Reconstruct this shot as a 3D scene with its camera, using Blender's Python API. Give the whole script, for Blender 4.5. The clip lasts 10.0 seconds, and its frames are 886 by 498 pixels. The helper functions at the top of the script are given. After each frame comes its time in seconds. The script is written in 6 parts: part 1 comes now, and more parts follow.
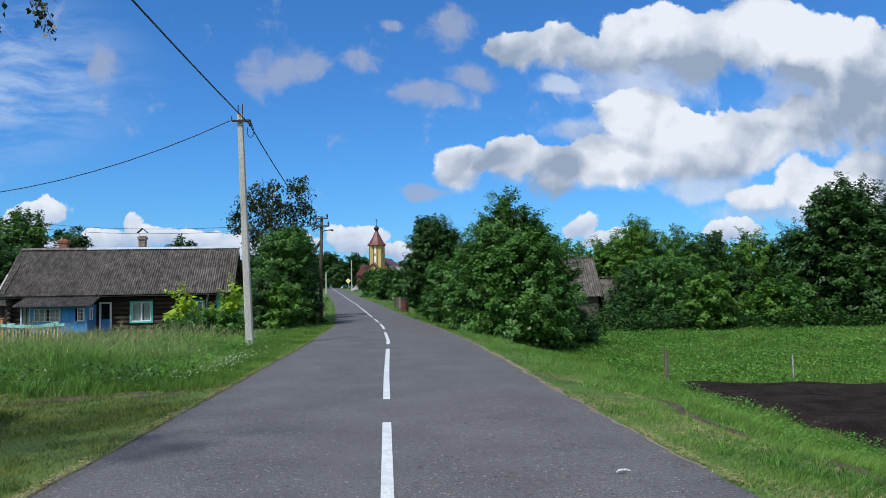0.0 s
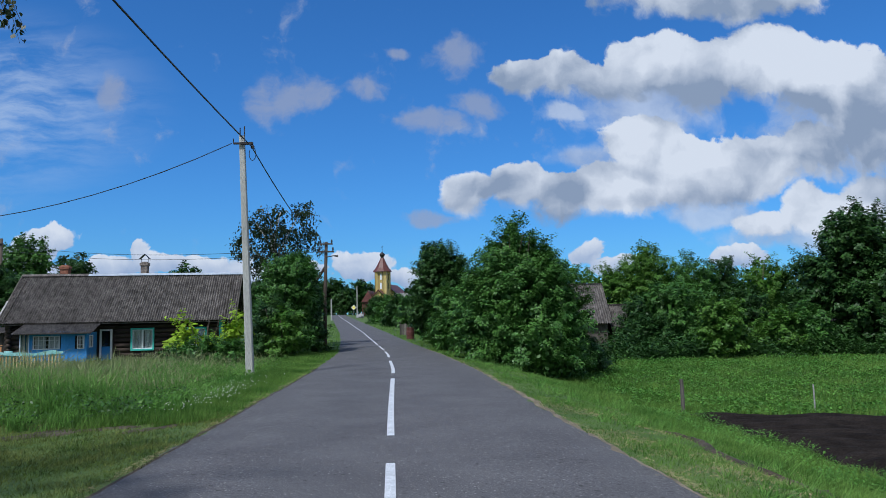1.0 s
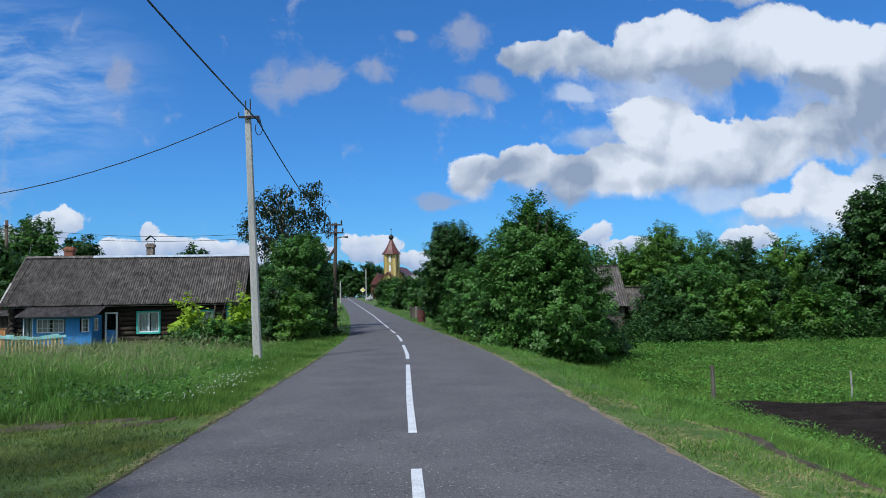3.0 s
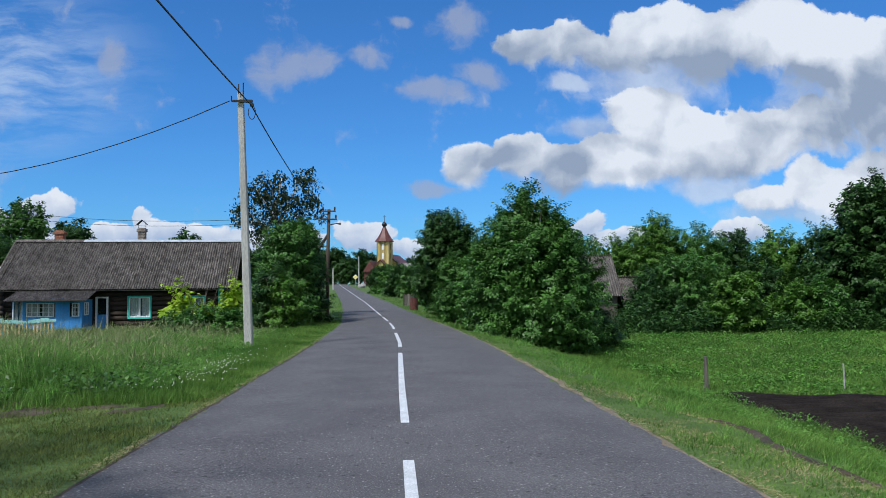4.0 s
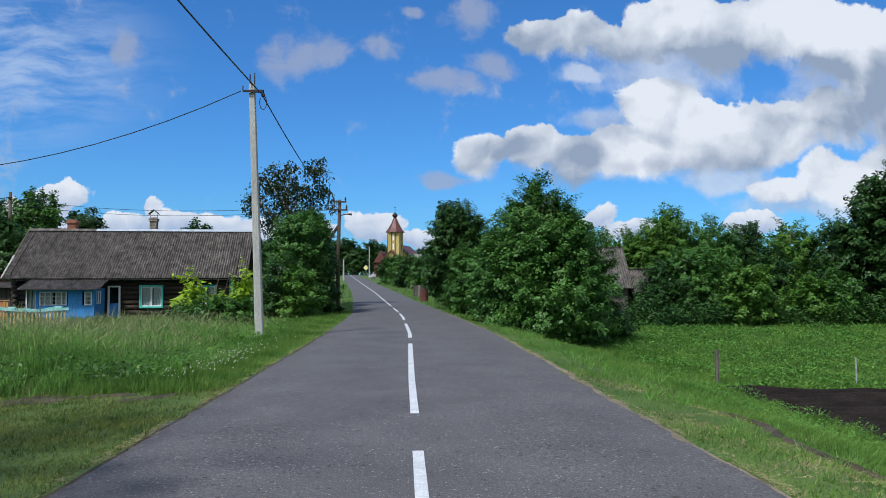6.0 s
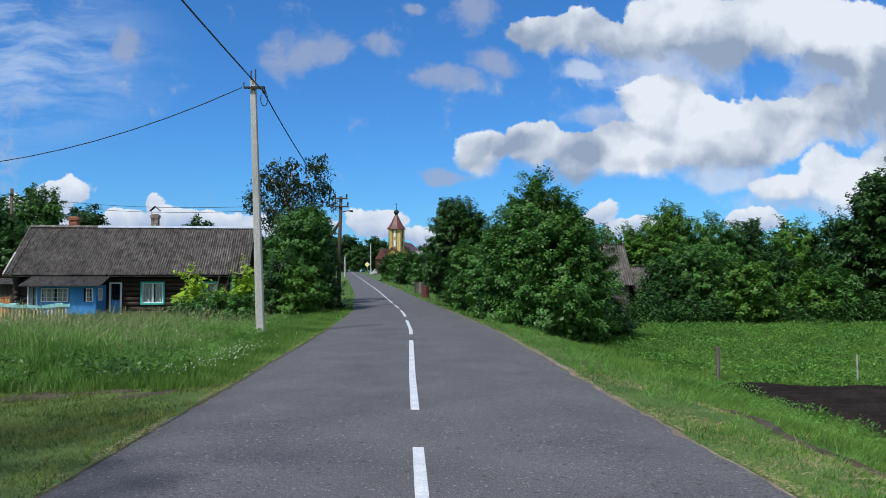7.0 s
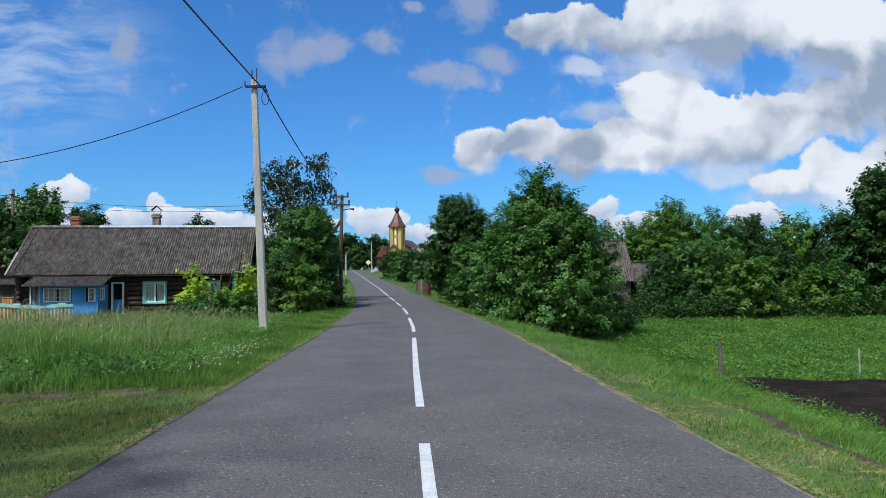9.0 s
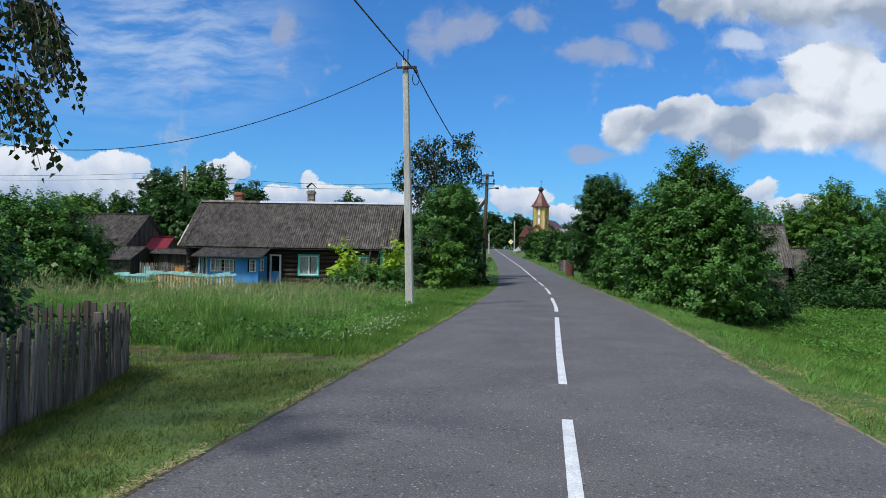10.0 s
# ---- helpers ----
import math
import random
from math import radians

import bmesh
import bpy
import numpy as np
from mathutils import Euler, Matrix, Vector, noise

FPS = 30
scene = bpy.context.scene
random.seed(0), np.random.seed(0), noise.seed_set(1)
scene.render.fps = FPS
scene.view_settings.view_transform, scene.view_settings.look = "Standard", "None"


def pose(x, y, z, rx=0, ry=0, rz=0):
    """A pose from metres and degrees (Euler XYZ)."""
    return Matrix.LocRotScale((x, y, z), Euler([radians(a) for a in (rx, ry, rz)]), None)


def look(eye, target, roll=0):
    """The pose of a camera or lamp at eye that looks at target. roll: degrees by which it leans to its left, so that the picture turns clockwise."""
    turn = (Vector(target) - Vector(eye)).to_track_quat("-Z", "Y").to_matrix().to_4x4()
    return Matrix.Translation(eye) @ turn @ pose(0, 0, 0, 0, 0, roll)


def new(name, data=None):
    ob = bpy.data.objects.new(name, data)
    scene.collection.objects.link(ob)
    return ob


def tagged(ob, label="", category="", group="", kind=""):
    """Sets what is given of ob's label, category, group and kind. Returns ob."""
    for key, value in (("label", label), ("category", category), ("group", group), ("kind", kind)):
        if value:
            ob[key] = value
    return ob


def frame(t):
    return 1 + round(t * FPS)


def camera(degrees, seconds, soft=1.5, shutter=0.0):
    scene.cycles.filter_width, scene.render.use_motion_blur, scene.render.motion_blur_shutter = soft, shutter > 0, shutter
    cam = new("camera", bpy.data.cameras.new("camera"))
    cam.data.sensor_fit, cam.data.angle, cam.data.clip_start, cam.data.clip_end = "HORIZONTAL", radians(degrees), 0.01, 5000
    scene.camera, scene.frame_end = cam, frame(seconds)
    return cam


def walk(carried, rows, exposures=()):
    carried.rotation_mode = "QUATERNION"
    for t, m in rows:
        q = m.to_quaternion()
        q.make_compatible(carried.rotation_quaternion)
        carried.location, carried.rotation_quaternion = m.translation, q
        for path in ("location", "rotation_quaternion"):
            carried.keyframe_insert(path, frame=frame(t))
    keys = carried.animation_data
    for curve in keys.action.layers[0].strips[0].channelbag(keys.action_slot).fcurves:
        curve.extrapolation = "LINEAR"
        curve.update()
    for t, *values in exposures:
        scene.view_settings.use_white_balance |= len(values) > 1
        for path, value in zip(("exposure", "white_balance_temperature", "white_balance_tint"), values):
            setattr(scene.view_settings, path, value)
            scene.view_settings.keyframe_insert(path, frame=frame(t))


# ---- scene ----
cam = camera(58.7, 10.0, soft=0.55)
PATH = [
    (0, (-0.053, -1.826, 1.564), (0.108, 0.365, 1.682), -1.1),
    (0.5, (-0.054, -1.438, 1.553), (0.111, 0.749, 1.724), -1.2),
    (1, (-0.032, -1.079, 1.582), (0.114, 1.108, 1.774), -1.1),
    (1.5, (-0.076, -0.707, 1.573), (0.063, 1.480, 1.766), -1.0),
    (2, (-0.075, -0.403, 1.572), (0.040, 1.786, 1.751), -1.0),
    (2.5, (-0.079, -0.113, 1.585), (0.015, 2.079, 1.741), -0.9),
    (3, (-0.194, 0.150, 1.596), (-0.072, 2.341, 1.740), -1.1),
    (4.5, (-0.205, 0.337, 1.602), (-0.065, 2.530, 1.698), -0.3),
    (5, (-0.204, 0.353, 1.596), (-0.075, 2.548, 1.687), -0.2),
    (5.5, (-0.207, 0.339, 1.603), (-0.090, 2.534, 1.693), -0.2),
    (7, (-0.194, 0.343, 1.598), (-0.086, 2.540, 1.675), -0.1),
    (7.5, (-0.190, 0.317, 1.605), (-0.083, 2.512, 1.691), -0.2),
    (8, (-0.187, 0.298, 1.608), (-0.078, 2.494, 1.694), -0.4),
    (8.5, (-0.195, 0.289, 1.607), (-0.089, 2.486, 1.680), -0.6),
    (9, (-0.233, 0.312, 1.595), (-0.127, 2.509, 1.665), -0.5),
    (9.5, (-0.274, 0.260, 1.586), (-0.264, 2.458, 1.649), -0.0),
    (10, (-0.275, 0.158, 1.573), (-0.565, 2.339, 1.584), 1.0),
]
walk(cam, [(t, look(eye, target, roll)) for t, eye, target, roll in PATH], exposures=[(0, -0.05, 6150, 9), (0.5, -0.26, 5900, 9), (1.0, -0.31, 5780, 9), (2.0, -0.29, 5800, 9), (3.0, -0.17, 5900, 9), (4.5, -0.14, 6050, 9), (7.5, -0.08, 6100, 9), (9.0, -0.06, 6150, 9), (10, -0.08, 6200, 9)])

# ---- world: blue sky with fair-weather clouds, and the sun ----
SUN_TO = Vector((-0.40, -0.44, 0.81)).normalized()
world = bpy.data.worlds.new("sky")
scene.world = world
world.use_nodes = True
WT = world.node_tree
WT.nodes.clear()


def wn(kind, **settings):
    n = WT.nodes.new(kind)
    for key, value in settings.items():
        if key == "op":
            n.operation = value
    return n


def wmath(op, a, b=None, c=None):
    n = wn("ShaderNodeMath", op=op)
    for i, s in enumerate((a, b, c)):
        if s is None:
            continue
        if isinstance(s, (int, float)):
            n.inputs[i].default_value = s
        else:
            WT.links.new(s, n.inputs[i])
    return n.outputs[0]


def wvec(op, a, b, out=0):
    n = wn("ShaderNodeVectorMath", op=op)
    for i, s in enumerate((a, b)):
        if s is None:
            continue
        if isinstance(s, tuple):
            n.inputs[i].default_value = s
        else:
            WT.links.new(s, n.inputs[i])
    return n.outputs[out]


def wrange(value, a, b, c=0.0, d=1.0, smooth=True):
    n = wn("ShaderNodeMapRange")
    n.interpolation_type = "SMOOTHSTEP" if smooth else "LINEAR"
    for i, s in enumerate((value, a, b, c, d)):
        if isinstance(s, (int, float)):
            n.inputs[i].default_value = s
        else:
            WT.links.new(s, n.inputs[i])
    return n.outputs[0]


def wmix(fac, a, b):
    n = wn("ShaderNodeMix")
    n.data_type = "RGBA"
    for i, s in ((0, fac), (6, a), (7, b)):
        if isinstance(s, tuple):
            n.inputs[i].default_value = (*s, 1)
        elif isinstance(s, (int, float)):
            n.inputs[i].default_value = s
        else:
            WT.links.new(s, n.inputs[i])
    return n.outputs[2]


def wnoise(vec, scale, detail, rough=0.55, colour=False):
    n = wn("ShaderNodeTexNoise")
    n.inputs["Scale"].default_value = scale
    n.inputs["Detail"].default_value = detail
    n.inputs["Roughness"].default_value = rough
    WT.links.new(vec, n.inputs["Vector"])
    return n.outputs["Color" if colour else "Fac"]


sky_dir = wn("ShaderNodeTexCoord").outputs["Generated"]
split = wn("ShaderNodeSeparateXYZ")
WT.links.new(sky_dir, split.inputs[0])
ahead = wmath("MAXIMUM", split.outputs[1], 0.12)
plane = wn("ShaderNodeCombineXYZ")
WT.links.new(wmath("DIVIDE", split.outputs[0], ahead), plane.inputs[0])
WT.links.new(wmath("DIVIDE", split.outputs[2], ahead), plane.inputs[2])
# billows: the outlines are pushed about by two sizes of noise
warp = wvec("SUBTRACT", wnoise(plane.outputs[0], 9.0, 5.0, 0.6, True), (0.5, 0.5, 0.5))
warped = wvec("ADD", plane.outputs[0], wvec("MULTIPLY", warp, (0.075, 0.0, 0.055)))
billow = wnoise(warped, 11.0, 7.0, 0.56)
billow_sunward = wnoise(wvec("ADD", warped, (-0.012, 0.0, 0.016)), 11.0, 6.0, 0.55)
puff = wnoise(warped, 5.5, 3.0, 0.5)
puff_sunward = wnoise(wvec("ADD", warped, (-0.035, 0.0, 0.05)), 5.5, 3.0, 0.5)
fine_billow = wnoise(warped, 30.0, 6.0, 0.58)

# clouds as soft ellipses: across, up, half width, half height
HEAP_CLOUDS = [
    (0.179, 0.309, 0.049, 0.024), (0.231, 0.313, 0.056, 0.032), (0.291, 0.307, 0.064, 0.030), (0.353, 0.334, 0.069, 0.046),
    (0.417, 0.308, 0.069, 0.049), (0.503, 0.331, 0.078, 0.058), (0.588, 0.305, 0.079, 0.077), (0.653, 0.266, 0.080, 0.100),
    (0.326, 0.225, 0.057, 0.036), (0.393, 0.198, 0.069, 0.034), (0.485, 0.194, 0.074, 0.044), (0.571, 0.209, 0.063, 0.042),
    (0.103, 0.157, 0.040, 0.033), (0.160, 0.164, 0.049, 0.040), (0.226, 0.148, 0.071, 0.037), (0.298, 0.162, 0.072, 0.045),
    (0.377, 0.169, 0.076, 0.036), (0.461, 0.168, 0.073, 0.030), (0.497, 0.115, 0.050, 0.024), (0.568, 0.130, 0.062, 0.038),
    (0.639, 0.140, 0.063, 0.046), (0.733, 0.266, 0.097, 0.132), (0.433, 0.426, 0.204, 0.046)]
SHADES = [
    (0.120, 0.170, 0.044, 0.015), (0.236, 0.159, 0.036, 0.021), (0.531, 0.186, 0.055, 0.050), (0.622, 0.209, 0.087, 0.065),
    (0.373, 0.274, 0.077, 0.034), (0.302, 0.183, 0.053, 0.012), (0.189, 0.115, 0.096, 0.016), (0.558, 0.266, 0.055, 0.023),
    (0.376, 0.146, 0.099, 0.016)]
LOW_CLOUDS = [
    (-0.433, 0.103, 0.039, 0.018), (-0.46, 0.089, 0.057, 0.018), (-0.305, 0.088, 0.014, 0.02), (-0.35, 0.069, 0.086, 0.014),
    (-0.252, 0.074, 0.079, 0.014), (-0.04, 0.069, 0.047, 0.016), (0.257, 0.083, 0.022, 0.016), (0.453, 0.074, 0.043, 0.018),
    (0.293, 0.066, 0.043, 0.011), (-0.703, 0.097, 0.108, 0.027), (-0.579, 0.112, 0.043, 0.017), (-0.43, 0.106, 0.043, 0.017),
    (-0.883, 0.089, 0.108, 0.032), (-0.15, 0.06, 0.08, 0.012), (0.0, 0.055, 0.1, 0.012),
    (-0.63, 0.082, 0.11, 0.034), (-0.76, 0.095, 0.12, 0.045), (-0.53, 0.07, 0.10, 0.022)]
GREY_CLOUDS = [
    (-0.129, 0.282, 0.057, 0.032), (-0.035, 0.297, 0.025, 0.02), (0.051, 0.256, 0.054, 0.018), (0.128, 0.276, 0.039, 0.018),
    (-0.347, 0.297, 0.019, 0.02), (0.084, 0.341, 0.034, 0.029), (0.015, 0.343, 0.018, 0.009), (0.046, 0.128, 0.043, 0.011)]


VEIL_CLOUDS = [
    (0.343, 0.281, 0.084, 0.053), (0.258, 0.203, 0.049, 0.016), (0.422, 0.135, 0.065, 0.019), (0.572, 0.217, 0.094, 0.046),
    (0.237, 0.266, 0.030, 0.012), (0.535, 0.100, 0.093, 0.023), (0.604, 0.243, 0.095, 0.069)]


def cloud_field(clouds, grow):
    """The height of the clouds' ellipses at each place, and how far up in them it lies."""
    total, up, weight = 0.0, 0.0, 0.0
    for u, v, ru, rv in clouds:
        q = wvec("MULTIPLY", wvec("SUBTRACT", warped, (u, 0.0, v)), (1 / ru / grow, 0.0, 1 / rv / grow))
        f = wrange(wvec("LENGTH", q, None, 1), 1.35, 0.25)
        total = wmath("MAXIMUM", total, f)
        part_up = wn("ShaderNodeSeparateXYZ")
        WT.links.new(q, part_up.inputs[0])
        up = wmath("MULTIPLY_ADD", part_up.outputs[2], f, up)
        weight = wmath("ADD", weight, f)
    return total, wmath("DIVIDE", up, wmath("ADD", weight, 0.25))


heap, heap_up = cloud_field(HEAP_CLOUDS, 1.14)
low, low_up = cloud_field(LOW_CLOUDS, 1.15)
grey, grey_up = cloud_field(GREY_CLOUDS, 1.2)
veil, veil_up = cloud_field(VEIL_CLOUDS, 1.25)
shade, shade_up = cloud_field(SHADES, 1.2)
lift = wmath("ADD", wmath("MULTIPLY", wmath("SUBTRACT", billow, 0.5), 1.45), wmath("MULTIPLY", wmath("SUBTRACT", fine_billow, 0.5), 0.75))
heap_mask = wrange(wmath("ADD", heap, lift), 0.38, wrange(heap_up, -0.5, 0.35, 0.85, 0.53))
low_mask = wrange(wmath("ADD", low, wmath("MULTIPLY", wmath("SUBTRACT", fine_billow, 0.5), 1.7)), 0.40, 0.60)
grey_mask = wrange(wmath("ADD", grey, wmath("MULTIPLY", lift, 2.0)), 0.25, 1.1, 0.0, 0.7)
veil_mask = wrange(wmath("ADD", veil, wmath("MULTIPLY", lift, 1.2)), 0.15, 1.0, 0.0, 0.75)
relief = wmath("MULTIPLY_ADD", wmath("SUBTRACT", puff, puff_sunward), 2.6, wmath("MULTIPLY", wmath("SUBTRACT", billow, billow_sunward), 1.5))
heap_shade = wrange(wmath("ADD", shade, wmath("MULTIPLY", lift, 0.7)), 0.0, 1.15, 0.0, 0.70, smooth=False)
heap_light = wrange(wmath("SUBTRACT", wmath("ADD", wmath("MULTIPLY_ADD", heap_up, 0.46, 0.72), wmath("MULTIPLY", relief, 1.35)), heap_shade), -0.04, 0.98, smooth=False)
low_light = wrange(wmath("ADD", wmath("MULTIPLY_ADD", low_up, 0.9, 0.42), wmath("MULTIPLY", wmath("SUBTRACT", fine_billow, 0.5), 1.2)), 0.0, 0.95, smooth=False)
# thin streaked cloud high on the left
streak_at = wn("ShaderNodeMapping")
WT.links.new(wvec("ADD", plane.outputs[0], wvec("MULTIPLY", warp, (0.06, 0, 0.03))), streak_at.inputs[0])
streak_at.inputs["Rotation"].default_value = (0, 0.32, 0)
streak_at.inputs["Scale"].default_value = (5.0, 1.0, 24.0)
streaks = wnoise(streak_at.outputs[0], 1.6, 6.0, 0.6)
streak_zone = wrange(wvec("LENGTH", wvec("MULTIPLY", wvec("SUBTRACT", plane.outputs[0], (-0.52, 0.0, 0.275)), (4.6, 0, 8.5)), None, 1), 1.25, 0.2)
streak_mask = wmath("MULTIPLY", wrange(streaks, 0.34, 0.68), wmath("MULTIPLY", streak_zone, 0.52))
# unseen broken cloud added behind and overhead, extra bright to fill light on the ground
around = wrange(wmath("ADD", wnoise(sky_dir, 2.6, 6.0, 0.55), wrange(split.outputs[1], 0.0, 0.45, 0.0, -0.6)), 0.40, 0.56)

nishita = wn("ShaderNodeTexSky")
nishita.sky_type = "NISHITA"
nishita.sun_disc = False
nishita.sun_elevation = math.asin(SUN_TO.z)
nishita.sun_rotation = math.atan2(SUN_TO.x, SUN_TO.y)
nishita.ozone_density = 3.0
nishita.dust_density = 0.4
SKY_TINT = (0.44, 0.92, 1.42)
tinted = wvec("MULTIPLY", nishita.outputs[0], SKY_TINT)
cloud_dark, cloud_white = (3.3, 4.0, 5.2), (8.7, 8.9, 9.3)
colour = wmix(around, tinted, (9.5, 9.4, 9.2))
colour = wmix(streak_mask, colour, (7.4, 8.2, 9.2))
colour = wmix(grey_mask, colour, (4.0, 4.4, 5.6))
colour = wmix(veil_mask, colour, wmix(wrange(billow, 0.35, 0.65), (4.4, 5.2, 6.8), (7.0, 7.6, 8.6)))
colour = wmix(low_mask, colour, wmix(low_light, (4.2, 5.2, 7.0), cloud_white))
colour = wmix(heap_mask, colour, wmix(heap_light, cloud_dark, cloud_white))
sky_out = wn("ShaderNodeBackground")
WT.links.new(colour, sky_out.inputs[0])
sky_out.inputs[1].default_value = 0.10
WT.links.new(sky_out.outputs[0], wn("ShaderNodeOutputWorld").inputs[0])

sun = new("sun", bpy.data.lights.new("sun", "SUN"))
sun.data.energy = 5.0
sun.data.angle = radians(7)
sun.data.color = (1.0, 0.95, 0.86)
sun.matrix_basis = look(SUN_TO * 60, (0, 0, 0))


# ---- materials ----
def mat(name, base, base2=None, rough=0.8, scale=3.0, fine=60.0, var=0.3, bump=0.15, metal=0.0, spec=0.3, island=0.0,
        single=0.0, stretch=(1, 1, 1), leaf=0.0, depth=0.01, placed=False):
    """A surface with two sizes of mottling. island, single: how much each loose piece or object differs; leaf: light let through."""
    m = bpy.data.materials.new(name)
    m.use_nodes = True
    t = m.node_tree
    b = t.nodes["Principled BSDF"]
    b.inputs["Roughness"].default_value = rough
    b.inputs["Metallic"].default_value = metal
    b.inputs["Specular IOR Level"].default_value = spec
    base2 = base2 or tuple(min(1, c * 1.35) for c in base)
    at = t.nodes.new("ShaderNodeTexCoord")
    mp = t.nodes.new("ShaderNodeMapping")
    mp.inputs["Scale"].default_value = stretch
    where = t.nodes.new("ShaderNodeNewGeometry").outputs["Position"] if placed else at.outputs["Object"]
    t.links.new(where, mp.inputs[0])
    outs = []
    for s, d in ((scale, 4), (fine, 5)):
        n = t.nodes.new("ShaderNodeTexNoise")
        n.inputs["Scale"].default_value = s
        n.inputs["Detail"].default_value = d
        t.links.new(mp.outputs[0], n.inputs["Vector"])
        outs.append(n.outputs["Fac"])
    wide = t.nodes.new("ShaderNodeMapRange")
    wide.inputs[1].default_value, wide.inputs[2].default_value = 0.34, 0.66
    t.links.new(outs[0], wide.inputs[0])
    mix = t.nodes.new("ShaderNodeMix")
    mix.data_type = "RGBA"
    mix.inputs[6].default_value = (*base, 1)
    mix.inputs[7].default_value = (*base2, 1)
    t.links.new(wide.outputs[0], mix.inputs[0])
    grain = t.nodes.new("ShaderNodeMapRange")
    grain.inputs[1].default_value, grain.inputs[2].default_value = 0.3, 0.7
    grain.inputs[3].default_value, grain.inputs[4].default_value = 1 - var, 1 + var
    t.links.new(outs[1], grain.inputs[0])
    value = grain.outputs[0]
    hue = None
    for amount, socket in ((island, "island"), (single, "single")):
        if amount:
            r = t.nodes.new("ShaderNodeNewGeometry" if socket == "island" else "ShaderNodeObjectInfo")
            r = r.outputs["Random Per Island" if socket == "island" else "Random"]
            mr = t.nodes.new("ShaderNodeMapRange")
            mr.inputs[3].default_value, mr.inputs[4].default_value = 1 - amount, 1 + amount
            t.links.new(r, mr.inputs[0])
            mm = t.nodes.new("ShaderNodeMath")
            mm.operation = "MULTIPLY"
            t.links.new(value, mm.inputs[0])
            t.links.new(mr.outputs[0], mm.inputs[1])
            value = mm.outputs[0]
    hsv = t.nodes.new("ShaderNodeHueSaturation")
    t.links.new(mix.outputs[2], hsv.inputs["Color"])
    t.links.new(value, hsv.inputs["Value"])
    t.links.new(hsv.outputs[0], b.inputs["Base Color"])
    if bump:
        bp = t.nodes.new("ShaderNodeBump")
        bp.inputs["Strength"].default_value = bump
        bp.inputs["Distance"].default_value = depth
        t.links.new(outs[1], bp.inputs["Height"])
        t.links.new(bp.outputs[0], b.inputs["Normal"])
    if leaf:
        tr = t.nodes.new("ShaderNodeBsdfTranslucent")
        t.links.new(hsv.outputs[0], tr.inputs[0])
        ms = t.nodes.new("ShaderNodeMixShader")
        ms.inputs[0].default_value = leaf
        t.links.new(b.outputs[0], ms.inputs[1])
        t.links.new(tr.outputs[0], ms.inputs[2])
        t.links.new(ms.outputs[0], t.nodes["Material Output"].inputs[0])
    return m


def speckled(name, base, base2, stones, rough, size):
    """Asphalt: fine aggregate with pale and dark stones in a worn binder."""
    m = mat(name, base, base2, rough=rough, scale=0.8, fine=60, var=0.5, bump=0.9, depth=0.006)
    t = m.node_tree
    b = t.nodes["Principled BSDF"]
    old = b.inputs["Base Color"].links[0].from_socket
    at = t.nodes.new("ShaderNodeTexCoord")
    for sc, channel, low_d, high_d, amount, col in ((size, "Red", 0.80, 0.84, 0.75, stones), (size * 0.5, "Red", 0.94, 0.96, 0.85, tuple(c * 1.2 for c in stones)), (size * 0.8, "Green", 0.84, 0.88, 0.7, (0.03, 0.03, 0.032)),
                                                    (size * 0.22, "Green", 0.925, 0.94, 0.7, (0.03, 0.028, 0.026))):
        v = t.nodes.new("ShaderNodeTexVoronoi")
        v.inputs["Scale"].default_value = sc
        t.links.new(at.outputs["Object"], v.inputs["Vector"])
        rgb = t.nodes.new("ShaderNodeSeparateColor")
        t.links.new(v.outputs["Color"], rgb.inputs[0])
        mr = t.nodes.new("ShaderNodeMapRange")
        mr.inputs[1].default_value, mr.inputs[2].default_value = low_d, high_d
        mr.inputs[3].default_value, mr.inputs[4].default_value = 0.0, amount
        t.links.new(rgb.outputs[channel], mr.inputs[0])
        core = t.nodes.new("ShaderNodeMapRange")
        core.inputs[1].default_value, core.inputs[2].default_value = 0.30, 0.45
        core.inputs[3].default_value, core.inputs[4].default_value = 1.0, 0.0
        t.links.new(v.outputs["Distance"], core.inputs[0])
        both = t.nodes.new("ShaderNodeMath")
        both.operation = "MULTIPLY"
        t.links.new(mr.outputs[0], both.inputs[0])
        t.links.new(core.outputs[0], both.inputs[1])
        mix = t.nodes.new("ShaderNodeMix")
        mix.data_type = "RGBA"
        mix.inputs[7].default_value = (*col, 1)
        t.links.new(both.outputs[0], mix.inputs[0])
        t.links.new(old, mix.inputs[6])
        old = mix.outputs[2]
    t.links.new(old, b.inputs["Base Color"])
    return m


def glass(name):
    m = bpy.data.materials.new(name)
    m.use_nodes = True
    b = m.node_tree.nodes["Principled BSDF"]
    b.inputs["Base Color"].default_value = (0.9, 0.95, 0.95, 1)
    b.inputs["Roughness"].default_value = 0.03
    b.inputs["Transmission Weight"].default_value = 1.0
    b.inputs["IOR"].default_value = 1.45
    return m


